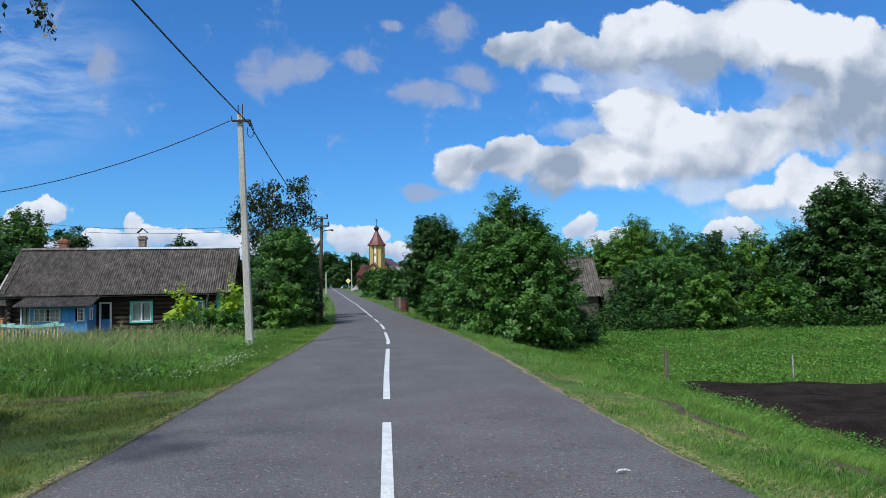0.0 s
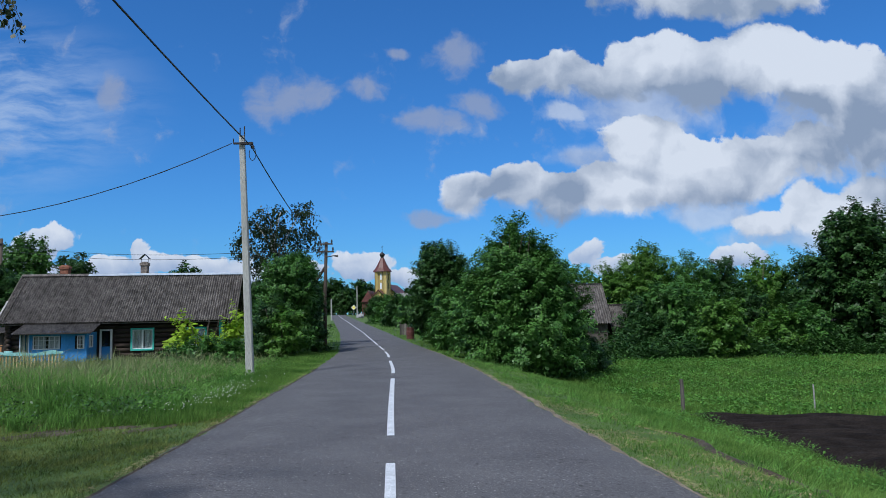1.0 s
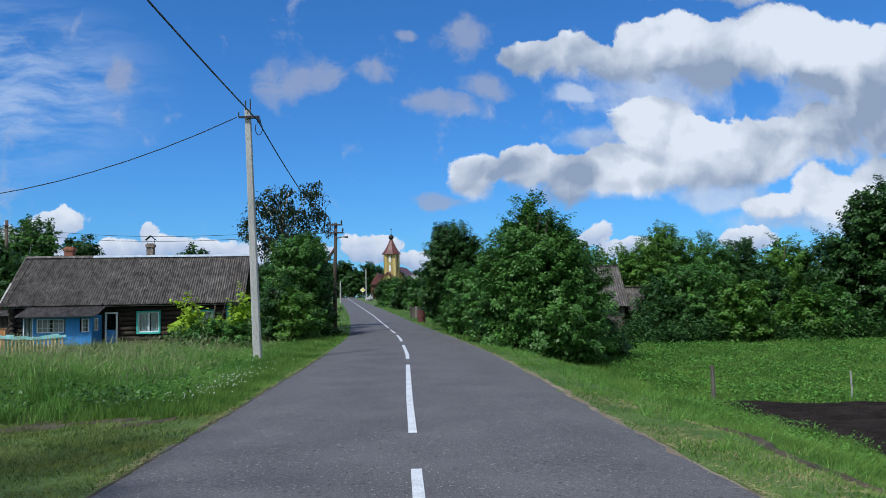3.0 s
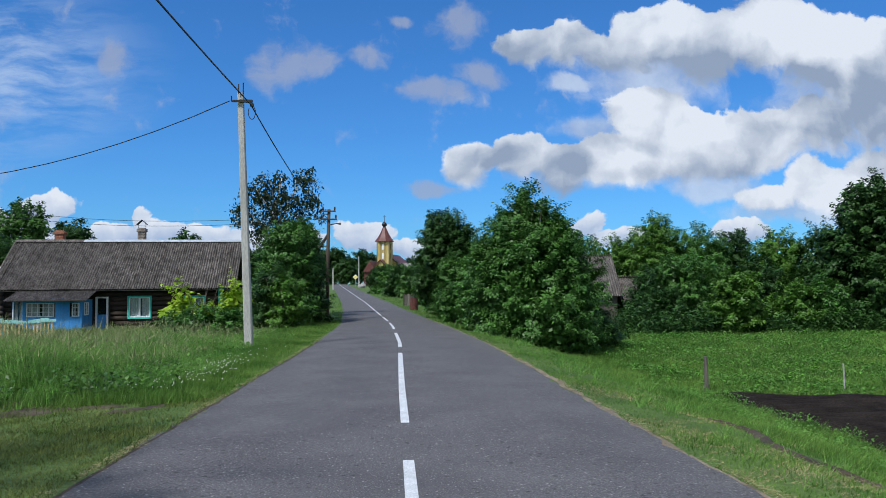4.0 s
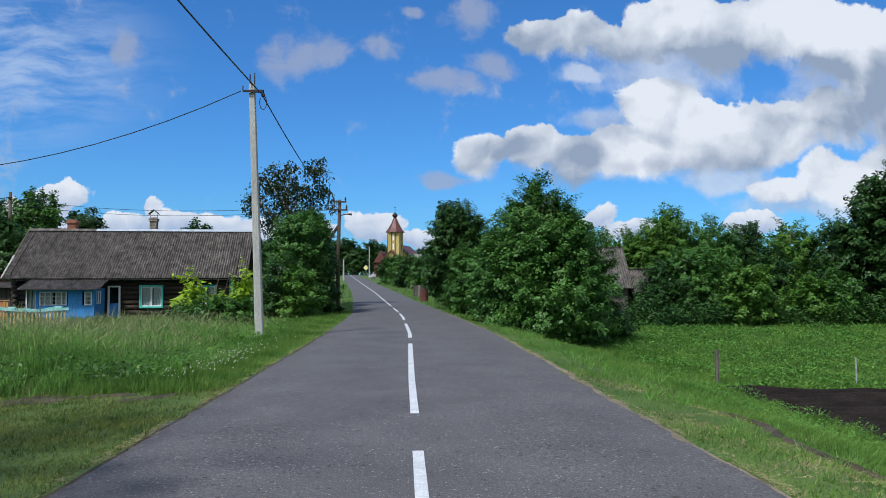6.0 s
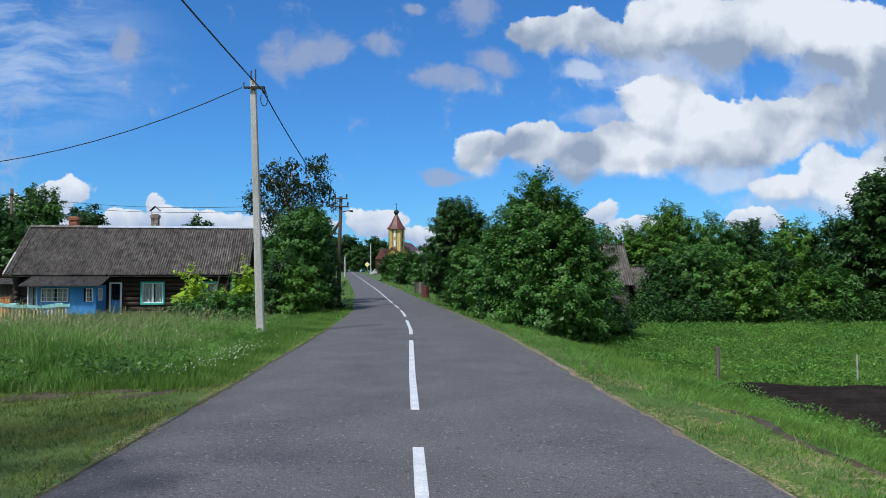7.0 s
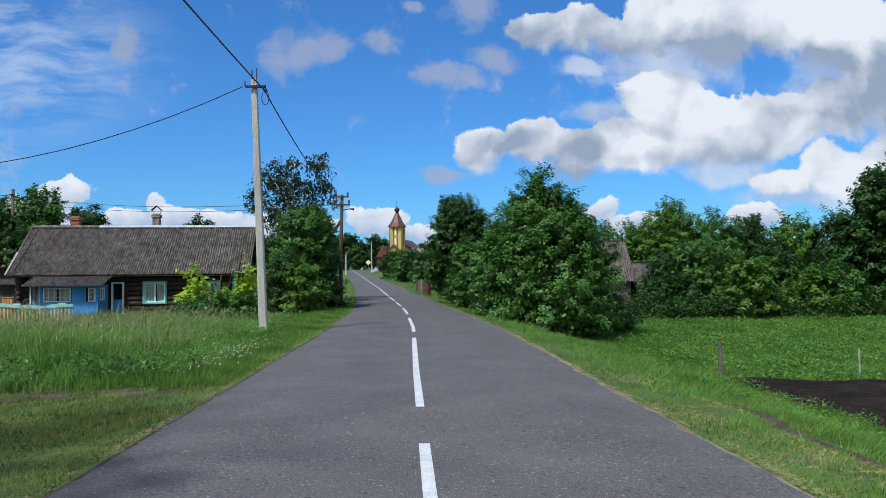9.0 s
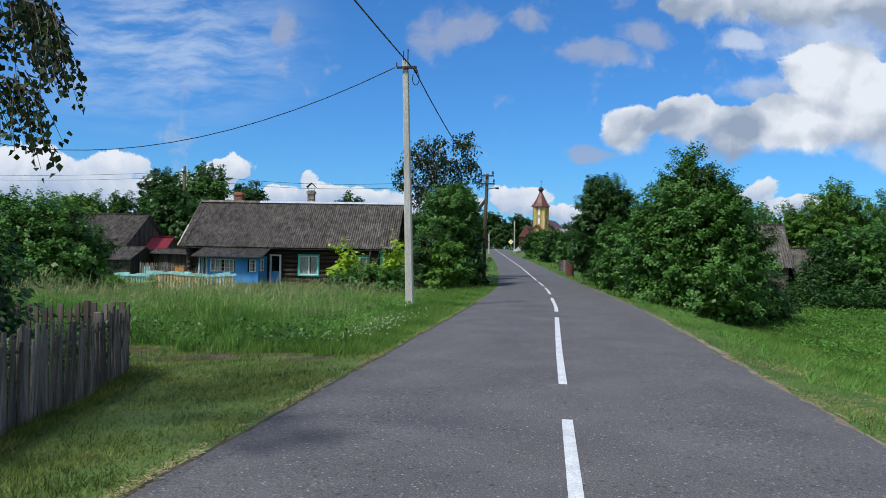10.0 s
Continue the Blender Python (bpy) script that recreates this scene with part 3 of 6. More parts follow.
def plant(name, x, y, lobes, leaves, leaf, leaf_mat, label, category, seed, trunk=0.12, bark=BARK, spray=0.5, hang=0.0, fill=0.55, stems=1, z=None, group="", per=48, limbs=9):
    """A tree or bush: tapered stems with limbs, and a crown of leaves."""
    r = np.random.default_rng(seed)
    z = float(land_z(x, y)) - 0.05 if z is None else z
    ob = thing(name, x, y, z, 0, label, category, group)
    wood = Geo()
    top = max(l[2] + 0.55 * l[4] for l in lobes)
    cx, cy = np.mean([l[0] for l in lobes]), np.mean([l[1] for l in lobes])
    for s in range(stems):
        a = 2 * math.pi * s / max(1, stems) + seed
        o = Vector((math.cos(a), math.sin(a), 0)) * (0.25 * (stems > 1))
        pts = [Vector((0, 0, -0.1)) + o * 0.3]
        for i in range(1, 6):
            q = i / 5
            pts.append(Vector((cx * q * 0.7, cy * q * 0.7, top * q)) + o * (0.3 + 2.2 * q) + Vector(r.normal(0, 0.05 * top * 0.3, 3)) * q)
        wood.tube(pts, [trunk * (1.15 - 0.95 * i / 5) for i in range(6)], 7)
    for i in range(limbs):
        l = lobes[int(r.integers(len(lobes)))]
        zz = min(top * 0.8, max(top * 0.15, l[2] - 0.6 * l[4] * r.random()))
        q = zz / top
        a = Vector((cx * q * 0.7, cy * q * 0.7, zz * 0.8))
        d = Vector(r.normal(0, 1, 3)).normalized()
        b = Vector((l[0] + d.x * l[3] * 0.7, l[1] + d.y * l[3] * 0.7, l[2] + abs(d.z) * l[4] * 0.6))
        wood.tube([a, a.lerp(b, 0.45) + Vector((0, 0, 0.12 * l[4])), b], [trunk * 0.45, trunk * 0.28, trunk * 0.07], 5)
    part("trunk", wood, bark, ob, smooth=True)
    part("crown", raw_mesh("crown", crown(r, lobes, leaves, leaf, spray, per, hang, fill), 4, leaf_mat), leaf_mat, ob)
    return ob


def round_tree(name, x, y, height, radius, leaves, leaf, leaf_mat, label, seed, low=0.25, category="tree", **kw):
    """A tree with a loosely round crown made of seven lobes."""
    r = np.random.default_rng(seed + 500)
    ch = height * (1 - low)
    lobes = [(0, 0, height * low + ch * 0.5, radius * 0.8, ch * 0.46)]
    for i in range(7):
        a = i * 2.4 + seed
        u = 0.1 + 0.8 * (i + 0.5) / 7
        w = radius * (1.05 - 0.58 * u)
        lobes.append((math.cos(a) * w * 0.75, math.sin(a) * w * 0.75, height * low + ch * u * 0.92, radius * (0.5 - 0.22 * u) * (0.85 + 0.3 * r.random()), ch * 0.2 * (0.8 + 0.4 * r.random())))
    return plant(name, x, y, lobes, leaves, leaf, leaf_mat, label, category, seed, **kw)


BUSH_WORDS = "dense green deciduous bush with broad leaves beside the road"
plant("bush", 5.2, 31.8, [(0, 0, 2.3, 2.35, 2.2), (0.1, 0, 4.0, 1.65, 1.45), (-1.1, -0.2, 2.7, 1.3, 1.8), (1.3, -0.3, 2.6, 1.5, 1.8), (-0.1, 0, 5.25, 0.75, 1.0),
      (-1.5, 0, 1.3, 0.95, 1.2), (0.4, -1.2, 1.1, 1.7, 1.2), (0.9, 0.2, 4.6, 0.7, 0.8), (1.8, 0.3, 1.3, 1.0, 1.2), (-0.7, -1.0, 0.6, 1.2, 0.8), (1.3, -1.1, 0.6, 1.4, 0.8)], 84000, 0.115, LEAF,
      "large dense green bush with a peaked top beside the road", "bush", 11, trunk=0.05, stems=7, spray=0.62, fill=0.70, per=80)
plant("bush", 8.1, 33.6, [(-0.3, 0, 1.2, 0.8, 1.1), (-0.9, 0, 1.9, 0.8, 0.9), (0.6, 0, 0.5, 0.7, 0.5)], 12000, 0.12, LEAF_DARK, "dark green bush at the foot of a larger bush", "bush", 12, stems=3, trunk=0.07)
round_tree("tree", 2.9, 44.2, 6.2, 1.75, 30000, 0.14, LEAF_DARK, "dark green leafy tree by the road bend", 13, low=0.08, trunk=0.13, stems=2)
round_tree("bush", 3.0, 39.5, 3.4, 1.05, 14000, 0.12, LEAF, BUSH_WORDS, 14, low=0.0, category="bush", trunk=0.06, stems=3)
for i, (x, y, h, r_, m) in enumerate(((3.3, 55, 3.2, 1.3, LEAF), (3.6, 64, 3.4, 1.4, LEAF_DARK), (3.0, 74, 3.2, 1.4, LEAF_LIGHT), (2.0, 86, 3.8, 1.6, LEAF), (0.5, 100, 3.4, 1.7, LEAF_DARK),
                                      (-0.6, 116, 4.0, 2.4, LEAF), (-2.6, 138, 4.4, 2.2, LEAF_DARK), (-1.2, 158, 5.4, 2.8, LEAF), (-3.3, 165, 4.6, 1.9, LEAF_DARK), (1.9, 104, 4.6, 2.4, LEAF_DARK), (3.4, 84, 5.2, 2.4, LEAF_DARK))):
    round_tree("bush", x, y, h, r_, 6000, 0.22, m, "green roadside bush below the church", 30 + i, low=0.0, category="bush", trunk=0.08, group="bushes below the church")

# the row of trees behind the garden
for i, (x, y, h, r_, m, n) in enumerate(((12.0, 60, 6.2, 2.4, LEAF_LIGHT, 9000), (10.2, 56, 5.6, 1.9, LEAF, 8000), (15.6, 53, 5.6, 2.1, LEAF_LIGHT, 14000), (17.4, 52, 7.1, 2.2, LEAF_LIGHT, 16000),
                                         (20.4, 51, 5.6, 1.9, LEAF, 13000), (23.0, 53, 6.2, 1.9, LEAF_DARK, 12000), (24.2, 49, 6.1, 2.0, LEAF_LIGHT, 12000), (18.6, 47, 4.2, 1.8, LEAF, 12000),
                                         (21.6, 46, 4.0, 1.7, LEAF_DARK, 11000), (15.2, 46, 3.4, 1.5, LEAF_DARK, 10000), (28.6, 47, 6.6, 2.6, LEAF, 12000), (15.0, 44.0, 2.4, 1.2, LEAF_DARK, 7000), (26.2, 47.5, 6.4, 2.0, LEAF_DARK, 10000), (13.6, 57, 6.2, 2.2, LEAF_LIGHT, 8000), (19.2, 55, 6.2, 2.2, LEAF, 8000), (22.0, 56, 6.6, 2.2, LEAF, 8000), (24.6, 45.6, 3.4, 1.5, LEAF_DARK, 7000), (28.0, 41.8, 3.2, 1.9, LEAF_DARK, 9000), (31.6, 42.0, 3.4, 2.0, LEAF_DARK, 8000), (16.6, 45.5, 4.6, 1.6, LEAF, 10000))):
    round_tree("tree", x, y, h, r_, int(n * 0.9), 0.15, m, "leafy green garden tree behind the vegetable plot", 50 + i, low=0.06, trunk=0.11, group="trees behind the garden", spray=0.6)
round_tree("tree", 28.4, 44.5, 8.9, 3.6, 36000, 0.20, LEAF_DARK, "tall dark green tree at the garden's end", 71, low=0.0, trunk=0.2, spray=0.7)
round_tree("tree", 34.0, 45.0, 9.0, 3.4, 20000, 0.18, LEAF_DARK, "tall dark green tree at the garden's end", 72, low=0.05, trunk=0.2, spray=0.7)
round_tree("bush", 17.8, 40.6, 3.2, 1.35, 9000, 0.16, LEAF_LIGHT, "light green young bush in front of darker trees", 73, low=0.0, category="bush", trunk=0.06, stems=3)
round_tree("bush", 21.6, 42.0, 2.6, 1.3, 7000, 0.16, LEAF_LIGHT, "light green young bush in front of darker trees", 74, low=0.0, category="bush", trunk=0.06, stems=3)

round_tree("bush", 23.2, 41.4, 2.9, 1.2, 7000, 0.15, LEAF, "green bush before the dark board shed", 75, low=0.0, category="bush", trunk=0.06, stems=3)

# left of the road, round the house
round_tree("tree", -5.2, 38.6, 5.2, 1.45, 26000, 0.12, LEAF, "leafy green tree between the house and road", 81, low=0.05, trunk=0.12, stems=2)
round_tree("tree", -5.0, 40.8, 4.9, 1.1, 16000, 0.13, LEAF, "leafy dark tree behind the roadside pole", 82, low=0.1, trunk=0.10)
round_tree("bush", -4.55, 39.6, 4.4, 0.95, 9000, 0.13, LEAF_DARK, "dark leafy bush behind the roadside pole", 182, low=0.0, category="bush", trunk=0.05, stems=3)
round_tree("bush", -5.5, 35.8, 2.7, 0.95, 12000, 0.11, LEAF_DARK, "dark rounded bush by the roadside", 83, low=0.0, category="bush", trunk=0.05, stems=4)
round_tree("bush", -4.8, 35.2, 2.2, 0.7, 4500, 0.14, LEAF_LIGHT, "light green elder bush by the roadside", 84, low=0.0, category="bush", trunk=0.05, stems=3)
round_tree("tree", -5.5, 47.5, 5.9, 1.0, 14000, 0.14, LEAF, "dark leafy tree behind the wooden pole", 183, low=0.34, trunk=0.10)
round_tree("bush", -5.5, 44.0, 5.0, 1.1, 12000, 0.14, LEAF, "leafy green bush behind the wooden pole", 184, low=0.05, category="bush", trunk=0.06, stems=3)
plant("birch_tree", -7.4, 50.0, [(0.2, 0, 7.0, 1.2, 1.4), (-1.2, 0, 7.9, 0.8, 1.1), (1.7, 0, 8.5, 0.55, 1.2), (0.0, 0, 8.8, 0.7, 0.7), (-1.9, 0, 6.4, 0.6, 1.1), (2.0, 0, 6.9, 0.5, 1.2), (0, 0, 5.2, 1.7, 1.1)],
      7000, 0.17, LEAF_BIRCH_DIM, "weeping birch with thin hanging foliage behind the house", "tree", 86, trunk=0.16, bark=BIRCH_BARK, spray=0.8, hang=0.9, fill=0.2, per=20, limbs=16)
plant("vine_bush", -7.5, 31.0, [(-1.0, 0, 1.0, 0.38, 0.5), (-0.55, 0, 1.35, 0.26, 0.6), (1.05, 0.1, 1.05, 0.42, 0.75), (-0.3, 0, 0.55, 0.8, 0.4), (1.3, 0, 1.65, 0.26, 0.6), (-0.9, 0, 1.75, 0.18, 0.3), (0.35, 0, 0.9, 0.22, 0.5)], 1500, 0.16, LEAF_LIME,
      "bright lime-green shrub with loose shoots before the house", "shrub", 87, trunk=0.03, stems=5, spray=0.45, fill=0.3, per=13)
plant("bush", -6.9, 29.6, [(0, 0, 0.5, 1.0, 0.6), (0.9, 0, 0.45, 0.7, 0.5), (-1.0, 0.2, 0.45, 0.8, 0.5)], 5200, 0.12, LEAF, "low green weeds and shrub in the tall grass", "shrub", 88, trunk=0.03, stems=4, spray=0.35)
plant("bush", -19.2, 27.5, [(0, 0, 1.8, 2.2, 1.6), (-1.9, 0, 1.9, 1.7, 1.6), (1.5, 0, 1.5, 1.3, 1.3), (0.4, 0, 2.9, 1.0, 0.8), (-1.2, 0, 2.9, 1.1, 0.9), (0.5, -1.0, 0.9, 1.8, 1.0)], 24000, 0.13, LEAF,
      "wide dark green bush in the yard beside the house", "bush", 89, stems=5, trunk=0.07)
round_tree("bush", -24.0, 26.5, 4.2, 2.2, 12000, 0.15, LEAF_DARK, "wide dark green bush in the yard beside the house", 90, low=0.0, category="bush", stems=4, trunk=0.06)
for i, (x, y, h, r_, m, n) in enumerate(((-41.5, 80, 10.2, 3.4, LEAF_DARK, 9000), (-34.6, 76, 10.0, 3.0, LEAF, 9000), (-32.0, 81, 9.0, 2.0, LEAF_DARK, 5000), (-53, 92, 8.4, 1.8, LEAF_DARK, 4000),
                                         (-31.0, 62, 6.6, 2.0, LEAF_DARK, 7000), (-28.4, 60, 5.4, 1.8, LEAF_DARK, 6000), (-36, 70, 7.0, 2.6, LEAF, 6000), (-46, 70, 6.6, 3.0, LEAF_LIGHT, 6000), (-41, 66, 6.3, 2.6, LEAF_LIGHT, 6000),
                                         (-52, 68, 6.6, 3.2, LEAF_LIGHT, 6000), (-58, 66, 6.0, 3.2, LEAF, 6000), (-19.4, 75, 7.4, 1.3, LEAF_DARK, 3000), (-62, 78, 7.0, 4.0, LEAF_LIGHT, 6000), (-26, 66, 4.6, 2.2, LEAF, 5000))):
    round_tree("tree", x, y, h, r_, n, 0.26, m, "leafy tree rising behind the farm roofs", 100 + i, low=0.15, trunk=0.16, group="trees behind the farm", spray=0.8)

# far trees at the road's end and round about
for i, (x, y, h, r_) in enumerate(((-19.5, 262, 12.5, 5.2), (-11, 268, 12, 5.4), (-26, 258, 12, 5), (-33, 250, 11, 5), (-14.6, 250, 8, 2.6), (-22.5, 240, 7, 2.4), (-5, 275, 11, 5), (-40, 240, 11, 5), (6, 270, 9, 5))):
    round_tree("tree", x, y, h, r_, 6500, 0.6, LEAF_DARK, "dark leafy tree at the far end of the road", 130 + i, low=0.1, trunk=0.25, group="trees at the road end", spray=1.4, z=float(road_z(y)) - 0.1)
r_ = np.random.default_rng(9)
woods = []
for i in range(90):
    a = r_.uniform(-1.15, 1.15) if i < 66 else r_.uniform(1.2, 5.0)
    d = r_.uniform(320, 460)
    h = r_.uniform(7, 12)
    x, y = math.sin(a) * d, math.cos(a) * d
    woods.append(crown(r_, [(x, y, h * 0.5, 9, h * 0.5), (x + 5, y, h * 0.4, 7, h * 0.45)], 300, 1.7, 2.5, 14, floor=-2))
far = new("far_woods", raw_mesh("far_woods", np.concatenate(woods), 4, LEAF_DARK))
tagged(far, "distant dark green woods along the horizon", "woods", kind="stuff")


# ---- buildings ----
def wave_sheet(width, length, waves=8, high=0.038):
    """One corrugated sheet, flat in x and y, waves running along y, with its own thickness."""
    g = Geo()
    n = waves * 4 + 1
    for lift in (0.0, -0.012):
        for y in (0.0, length):
            for i in range(n):
                g.v.append((width * i / (n - 1), y, high * math.sin(2 * math.pi * i / 4) + lift))
    for i in range(n - 1):
        g.f.append((i, i + 1, n + i + 1, n + i))
    for i in range(n - 1):
        g.f.append((i, 2 * n + i, 2 * n + i + 1, i + 1))
    return g


def slope_of_sheets(parent, x0, x1, low, high, cols, rows, material=SLATE, seed=1, name="roof_sheet"):
    """Overlapping corrugated sheets on a roof slope from low (y, z) to high (y, z)."""
    r = random.Random(seed)
    run = math.hypot(high[0] - low[0], high[1] - low[1])
    tilt = math.degrees(math.atan2(high[1] - low[1], abs(high[0] - low[0])))
    back = high[0] < low[0]
    w, l = (x1 - x0) / cols, run / rows
    me = wave_sheet(w * 1.03, l + 0.12).mesh(name, material)
    for j in range(rows):
        for i in range(cols):
            ob = new(name, me)
            ob.parent = parent
            q = (j * l - 0.06) / run
            y, z = low[0] + (high[0] - low[0]) * q, low[1] + (high[1] - low[1]) * q
            z += 0.02 * (rows - j) + 0.004 * (i % 2)
            if back:
                m = pose(x0 + (i + 1) * w, y, z + r.uniform(-0.004, 0.008), 0, 0, 180) @ pose(0, 0, 0, tilt)
            else:
                m = pose(x0 + i * w, y, z + r.uniform(-0.004, 0.008), tilt, 0, r.uniform(-0.35, 0.35))
            ob.matrix_basis = m
    return tilt


def window(parent, x0, x1, z0, z1, y, casing=None, cols=2, rows=1, frame_mat=WHITE, curtain=True, bars=0.03):
    """A window in a wall that faces -y, its outer face at y."""
    win = part("window", Geo().box(x0, x1, y + 0.02, y + 0.09, z0, z0 + 0.05, 0.006).box(x0, x1, y + 0.02, y + 0.09, z1 - 0.05, z1, 0.006)
               .box(x0, x0 + 0.05, y + 0.02, y + 0.09, z0 + 0.05, z1 - 0.05, 0.006).box(x1 - 0.05, x1, y + 0.02, y + 0.09, z0 + 0.05, z1 - 0.05, 0.006), frame_mat, parent)
    for i in range(1, cols):
        x = x0 + (x1 - x0) * i / cols
        part("glazing_bar", Geo().box(x - bars, x + bars, y + 0.025, y + 0.08, z0 + 0.05, z1 - 0.05, 0.005), frame_mat, win)
    for j in range(1, rows):
        z = z0 + (z1 - z0) * j / rows
        part("glazing_bar", Geo().box(x0 + 0.05, x1 - 0.05, y + 0.03, y + 0.075, z - bars * 0.7, z + bars * 0.7, 0.005), frame_mat, win)
    pane = part("pane", Geo().box(x0 + 0.04, x1 - 0.04, y + 0.05, y + 0.056, z0 + 0.04, z1 - 0.04), PANE, win, "clear window glass")
    pane.visible_shadow = False
    if curtain:
        g = Geo()
        n = 24
        for i in range(n + 1):
            x = x0 + 0.05 + (x1 - x0 - 0.1) * i / n
            yy = y + 0.16 + 0.018 * math.sin(i * 1.9)
            g.v += [(x, yy, z0 + 0.06), (x, yy, z1 - 0.06)]
        g.f = [(2 * i, 2 * i + 2, 2 * i + 3, 2 * i + 1) for i in range(n) if not (n * 0.42 < i < n * 0.58)]
        part("curtain", g, CURTAIN, win, "pale net curtain")
    if casing:
        w = 0.09
        part("casing", Geo().box(x0 - w, x0, y - 0.03, y + 0.05, z0 - w, z1 + w, 0.008).box(x1, x1 + w, y - 0.03, y + 0.05, z0 - w, z1 + w, 0.008)
             .box(x0, x1, y - 0.03, y + 0.05, z1, z1 + w, 0.008).box(x0 - 0.03, x1 + 0.03, y - 0.06, y + 0.05, z0 - w, z0, 0.008), casing, win, "teal painted window casing")
    return win


def chimney(parent, x, y, z0, z1, w, material, cap=False):
    ch = part("chimney", Geo().box(x - w / 2 + 0.02, x + w / 2 - 0.02, y - w / 2 + 0.02, y + w / 2 - 0.02, z0, z1 - 0.02), material, parent, "sooty brick chimney")
    r = random.Random(int(x * 10))
    bricks = {}
    nz = int((z1 - z0) / 0.085)
    for k in range(nz):
        z = z0 + k * 0.085
        wide = w / 2 + (0.05 if k >= nz - 2 else 0.0)
        for s in range(2):
            for side in (-1, 1):
                off = 0.0 if (k + s) % 2 else 0.12
                for a, b in ((-wide, off - 0.005), (off + 0.005, wide)):
                    g = Geo()
                    if s == 0:
                        g.box(x + a, x + b, y + side * wide - 0.03, y + side * wide + 0.03, z, z + 0.073)
                    else:
                        g.box(x + side * wide - 0.03, x + side * wide + 0.03, y + a + 0.035, y + b - 0.035, z, z + 0.073)
                    part("brick", g, material, ch)
    if cap:
        part("chimney_hood", Geo().box(-0.20, 0.20, -0.2, 0.2, -0.012, 0.012, m=pose(x - 0.14, y, z1 + 0.30, 0, -42, 0)).box(-0.20, 0.20, -0.2, 0.2, -0.012, 0.012, m=pose(x + 0.14, y, z1 + 0.30, 0, 42, 0))
             .tube([(x - 0.2, y, z1 - 0.05), (x - 0.2, y, z1 + 0.26)], [0.012, 0.012], 5).tube([(x + 0.2, y, z1 - 0.05), (x + 0.2, y, z1 + 0.26)], [0.012, 0.012], 5), IRON, ch, "bent tin rain hood")
    return ch


def log_house():
    zg = float(land_z(-14, 44)) - 0.05
    h = lambda z: z - zg
    house = thing("house", -20.6, 42.0, zg, 4.8, "old dark log house with a grey corrugated roof", "house")
    openings = [(4.86, 5.50, h(-0.36), h(1.32)), (6.55, 7.6, h(0.22), h(1.27)), (9.42, 10.38, h(0.22), h(1.27))]
    top = h(1.95)
    # the walls behind the logs, with real openings at the front
    front = Geo()
    xs = [0.2] + [v for o in openings for v in o[:2]] + [11.55]
    for a, b in zip(xs[::2], xs[1::2]):
        front.box(a, b, 0.62, 0.78, 0, top)
    for a, b, z0, z1 in openings:
        front.box(a, b, 0.62, 0.78, z1, top)
        if z0 > 0.2:
            front.box(a, b, 0.62, 0.78, 0, z0)
    wall = part("wall", front, LOG_WOOD, house, "wall of old dark-brown logs")
    part("wall", Geo().box(0.2, 0.36, 0.78, 6.6, 0, top).box(11.39, 11.55, 0.78, 6.6, 0, top).box(0.36, 11.39, 6.44, 6.6, 0, top), LOG_WOOD, house)
    part("floor_slab", Geo().box(0.36, 11.39, 0.78, 6.44, -0.05, 0.06), DARK_ROOM, house)
    part("partition", Geo().box(0.36, 11.39, 2.6, 2.7, 0.06, top), DARK_ROOM, house)
    part("loft_floor", Geo().box(0.2, 11.55, 0.62, 6.6, top, top + 0.08), BOARD_WOOD, house)
    # the logs of the front, broken at the openings
    n = 9
    for k in range(n):
        z = 0.12 + k * (top - 0.1) / n
        x = 0.05
        cuts = [(a - 0.1, b + 0.1) for a, b, z0, z1 in openings if z0 - 0.1 < z < z1 + 0.1] + [(1.5, 4.7)] * (z < h(1.2))
        for a, b in sorted(cuts) + [(11.7, 11.7)]:
            if a - x > 0.1:
                part("log", Geo().tube([(x, 0.62, z), ((x + a) / 2, 0.62, z + 0.01), (a, 0.62, z)], [0.125, 0.13, 0.12], 8), LOG_WOOD, wall, smooth=True)
            x = b
    for x in (0.28, 11.47):
        for k in range(n):
            part("log", Geo().tube([(x, 0.3, 0.22 + k * (top - 0.1) / n), (x, 1.2, 0.22 + k * (top - 0.1) / n)], [0.12, 0.12], 8), LOG_WOOD, wall, smooth=True)
    # gables of boards
    for x in (0.12, 11.48):
        gable = part("gable", Geo(), BOARD_WOOD, house, "boarded gable")
        for i in range(36):
            y = 0.15 + i * 0.195
            t = top + (2.55 * (1 - abs(y + 0.09 - 3.6) / 3.6))
            if t > top + 0.12:
                part("gable_board", Geo().box(x, x + 0.03, y, y + 0.185, top, t - 0.05), BOARD_WOOD, gable)
    part("corner_board", Geo().box(11.12, 11.5, 0.44, 0.49, 0.05, h(1.72), 0.006).box(11.58, 11.62, 0.5, 0.9, 0.05, h(1.72), 0.006), TEAL, house, "teal painted corner board")
    # the roof
    roof = part("roof", Geo().prism([(-0.12, h(1.62)), (12.0, h(1.62)), (12.0, h(1.66)), (-0.12, h(1.66))], 0.0, 0.06).prism([(-0.12, h(4.30)), (12.0, h(4.30)), (12.0, h(4.36)), (-0.12, h(4.36))], 3.57, 3.63), BOARD_WOOD, house, "corrugated asbestos-cement roof, grey with lichen")
    slope_of_sheets(roof, -0.2, 12.05, (-0.05, h(1.68)), (3.6, h(4.42)), 12, 4, seed=4)
    slope_of_sheets(roof, -0.2, 12.05, (7.25, h(1.68)), (3.6, h(4.42)), 12, 3, seed=5)
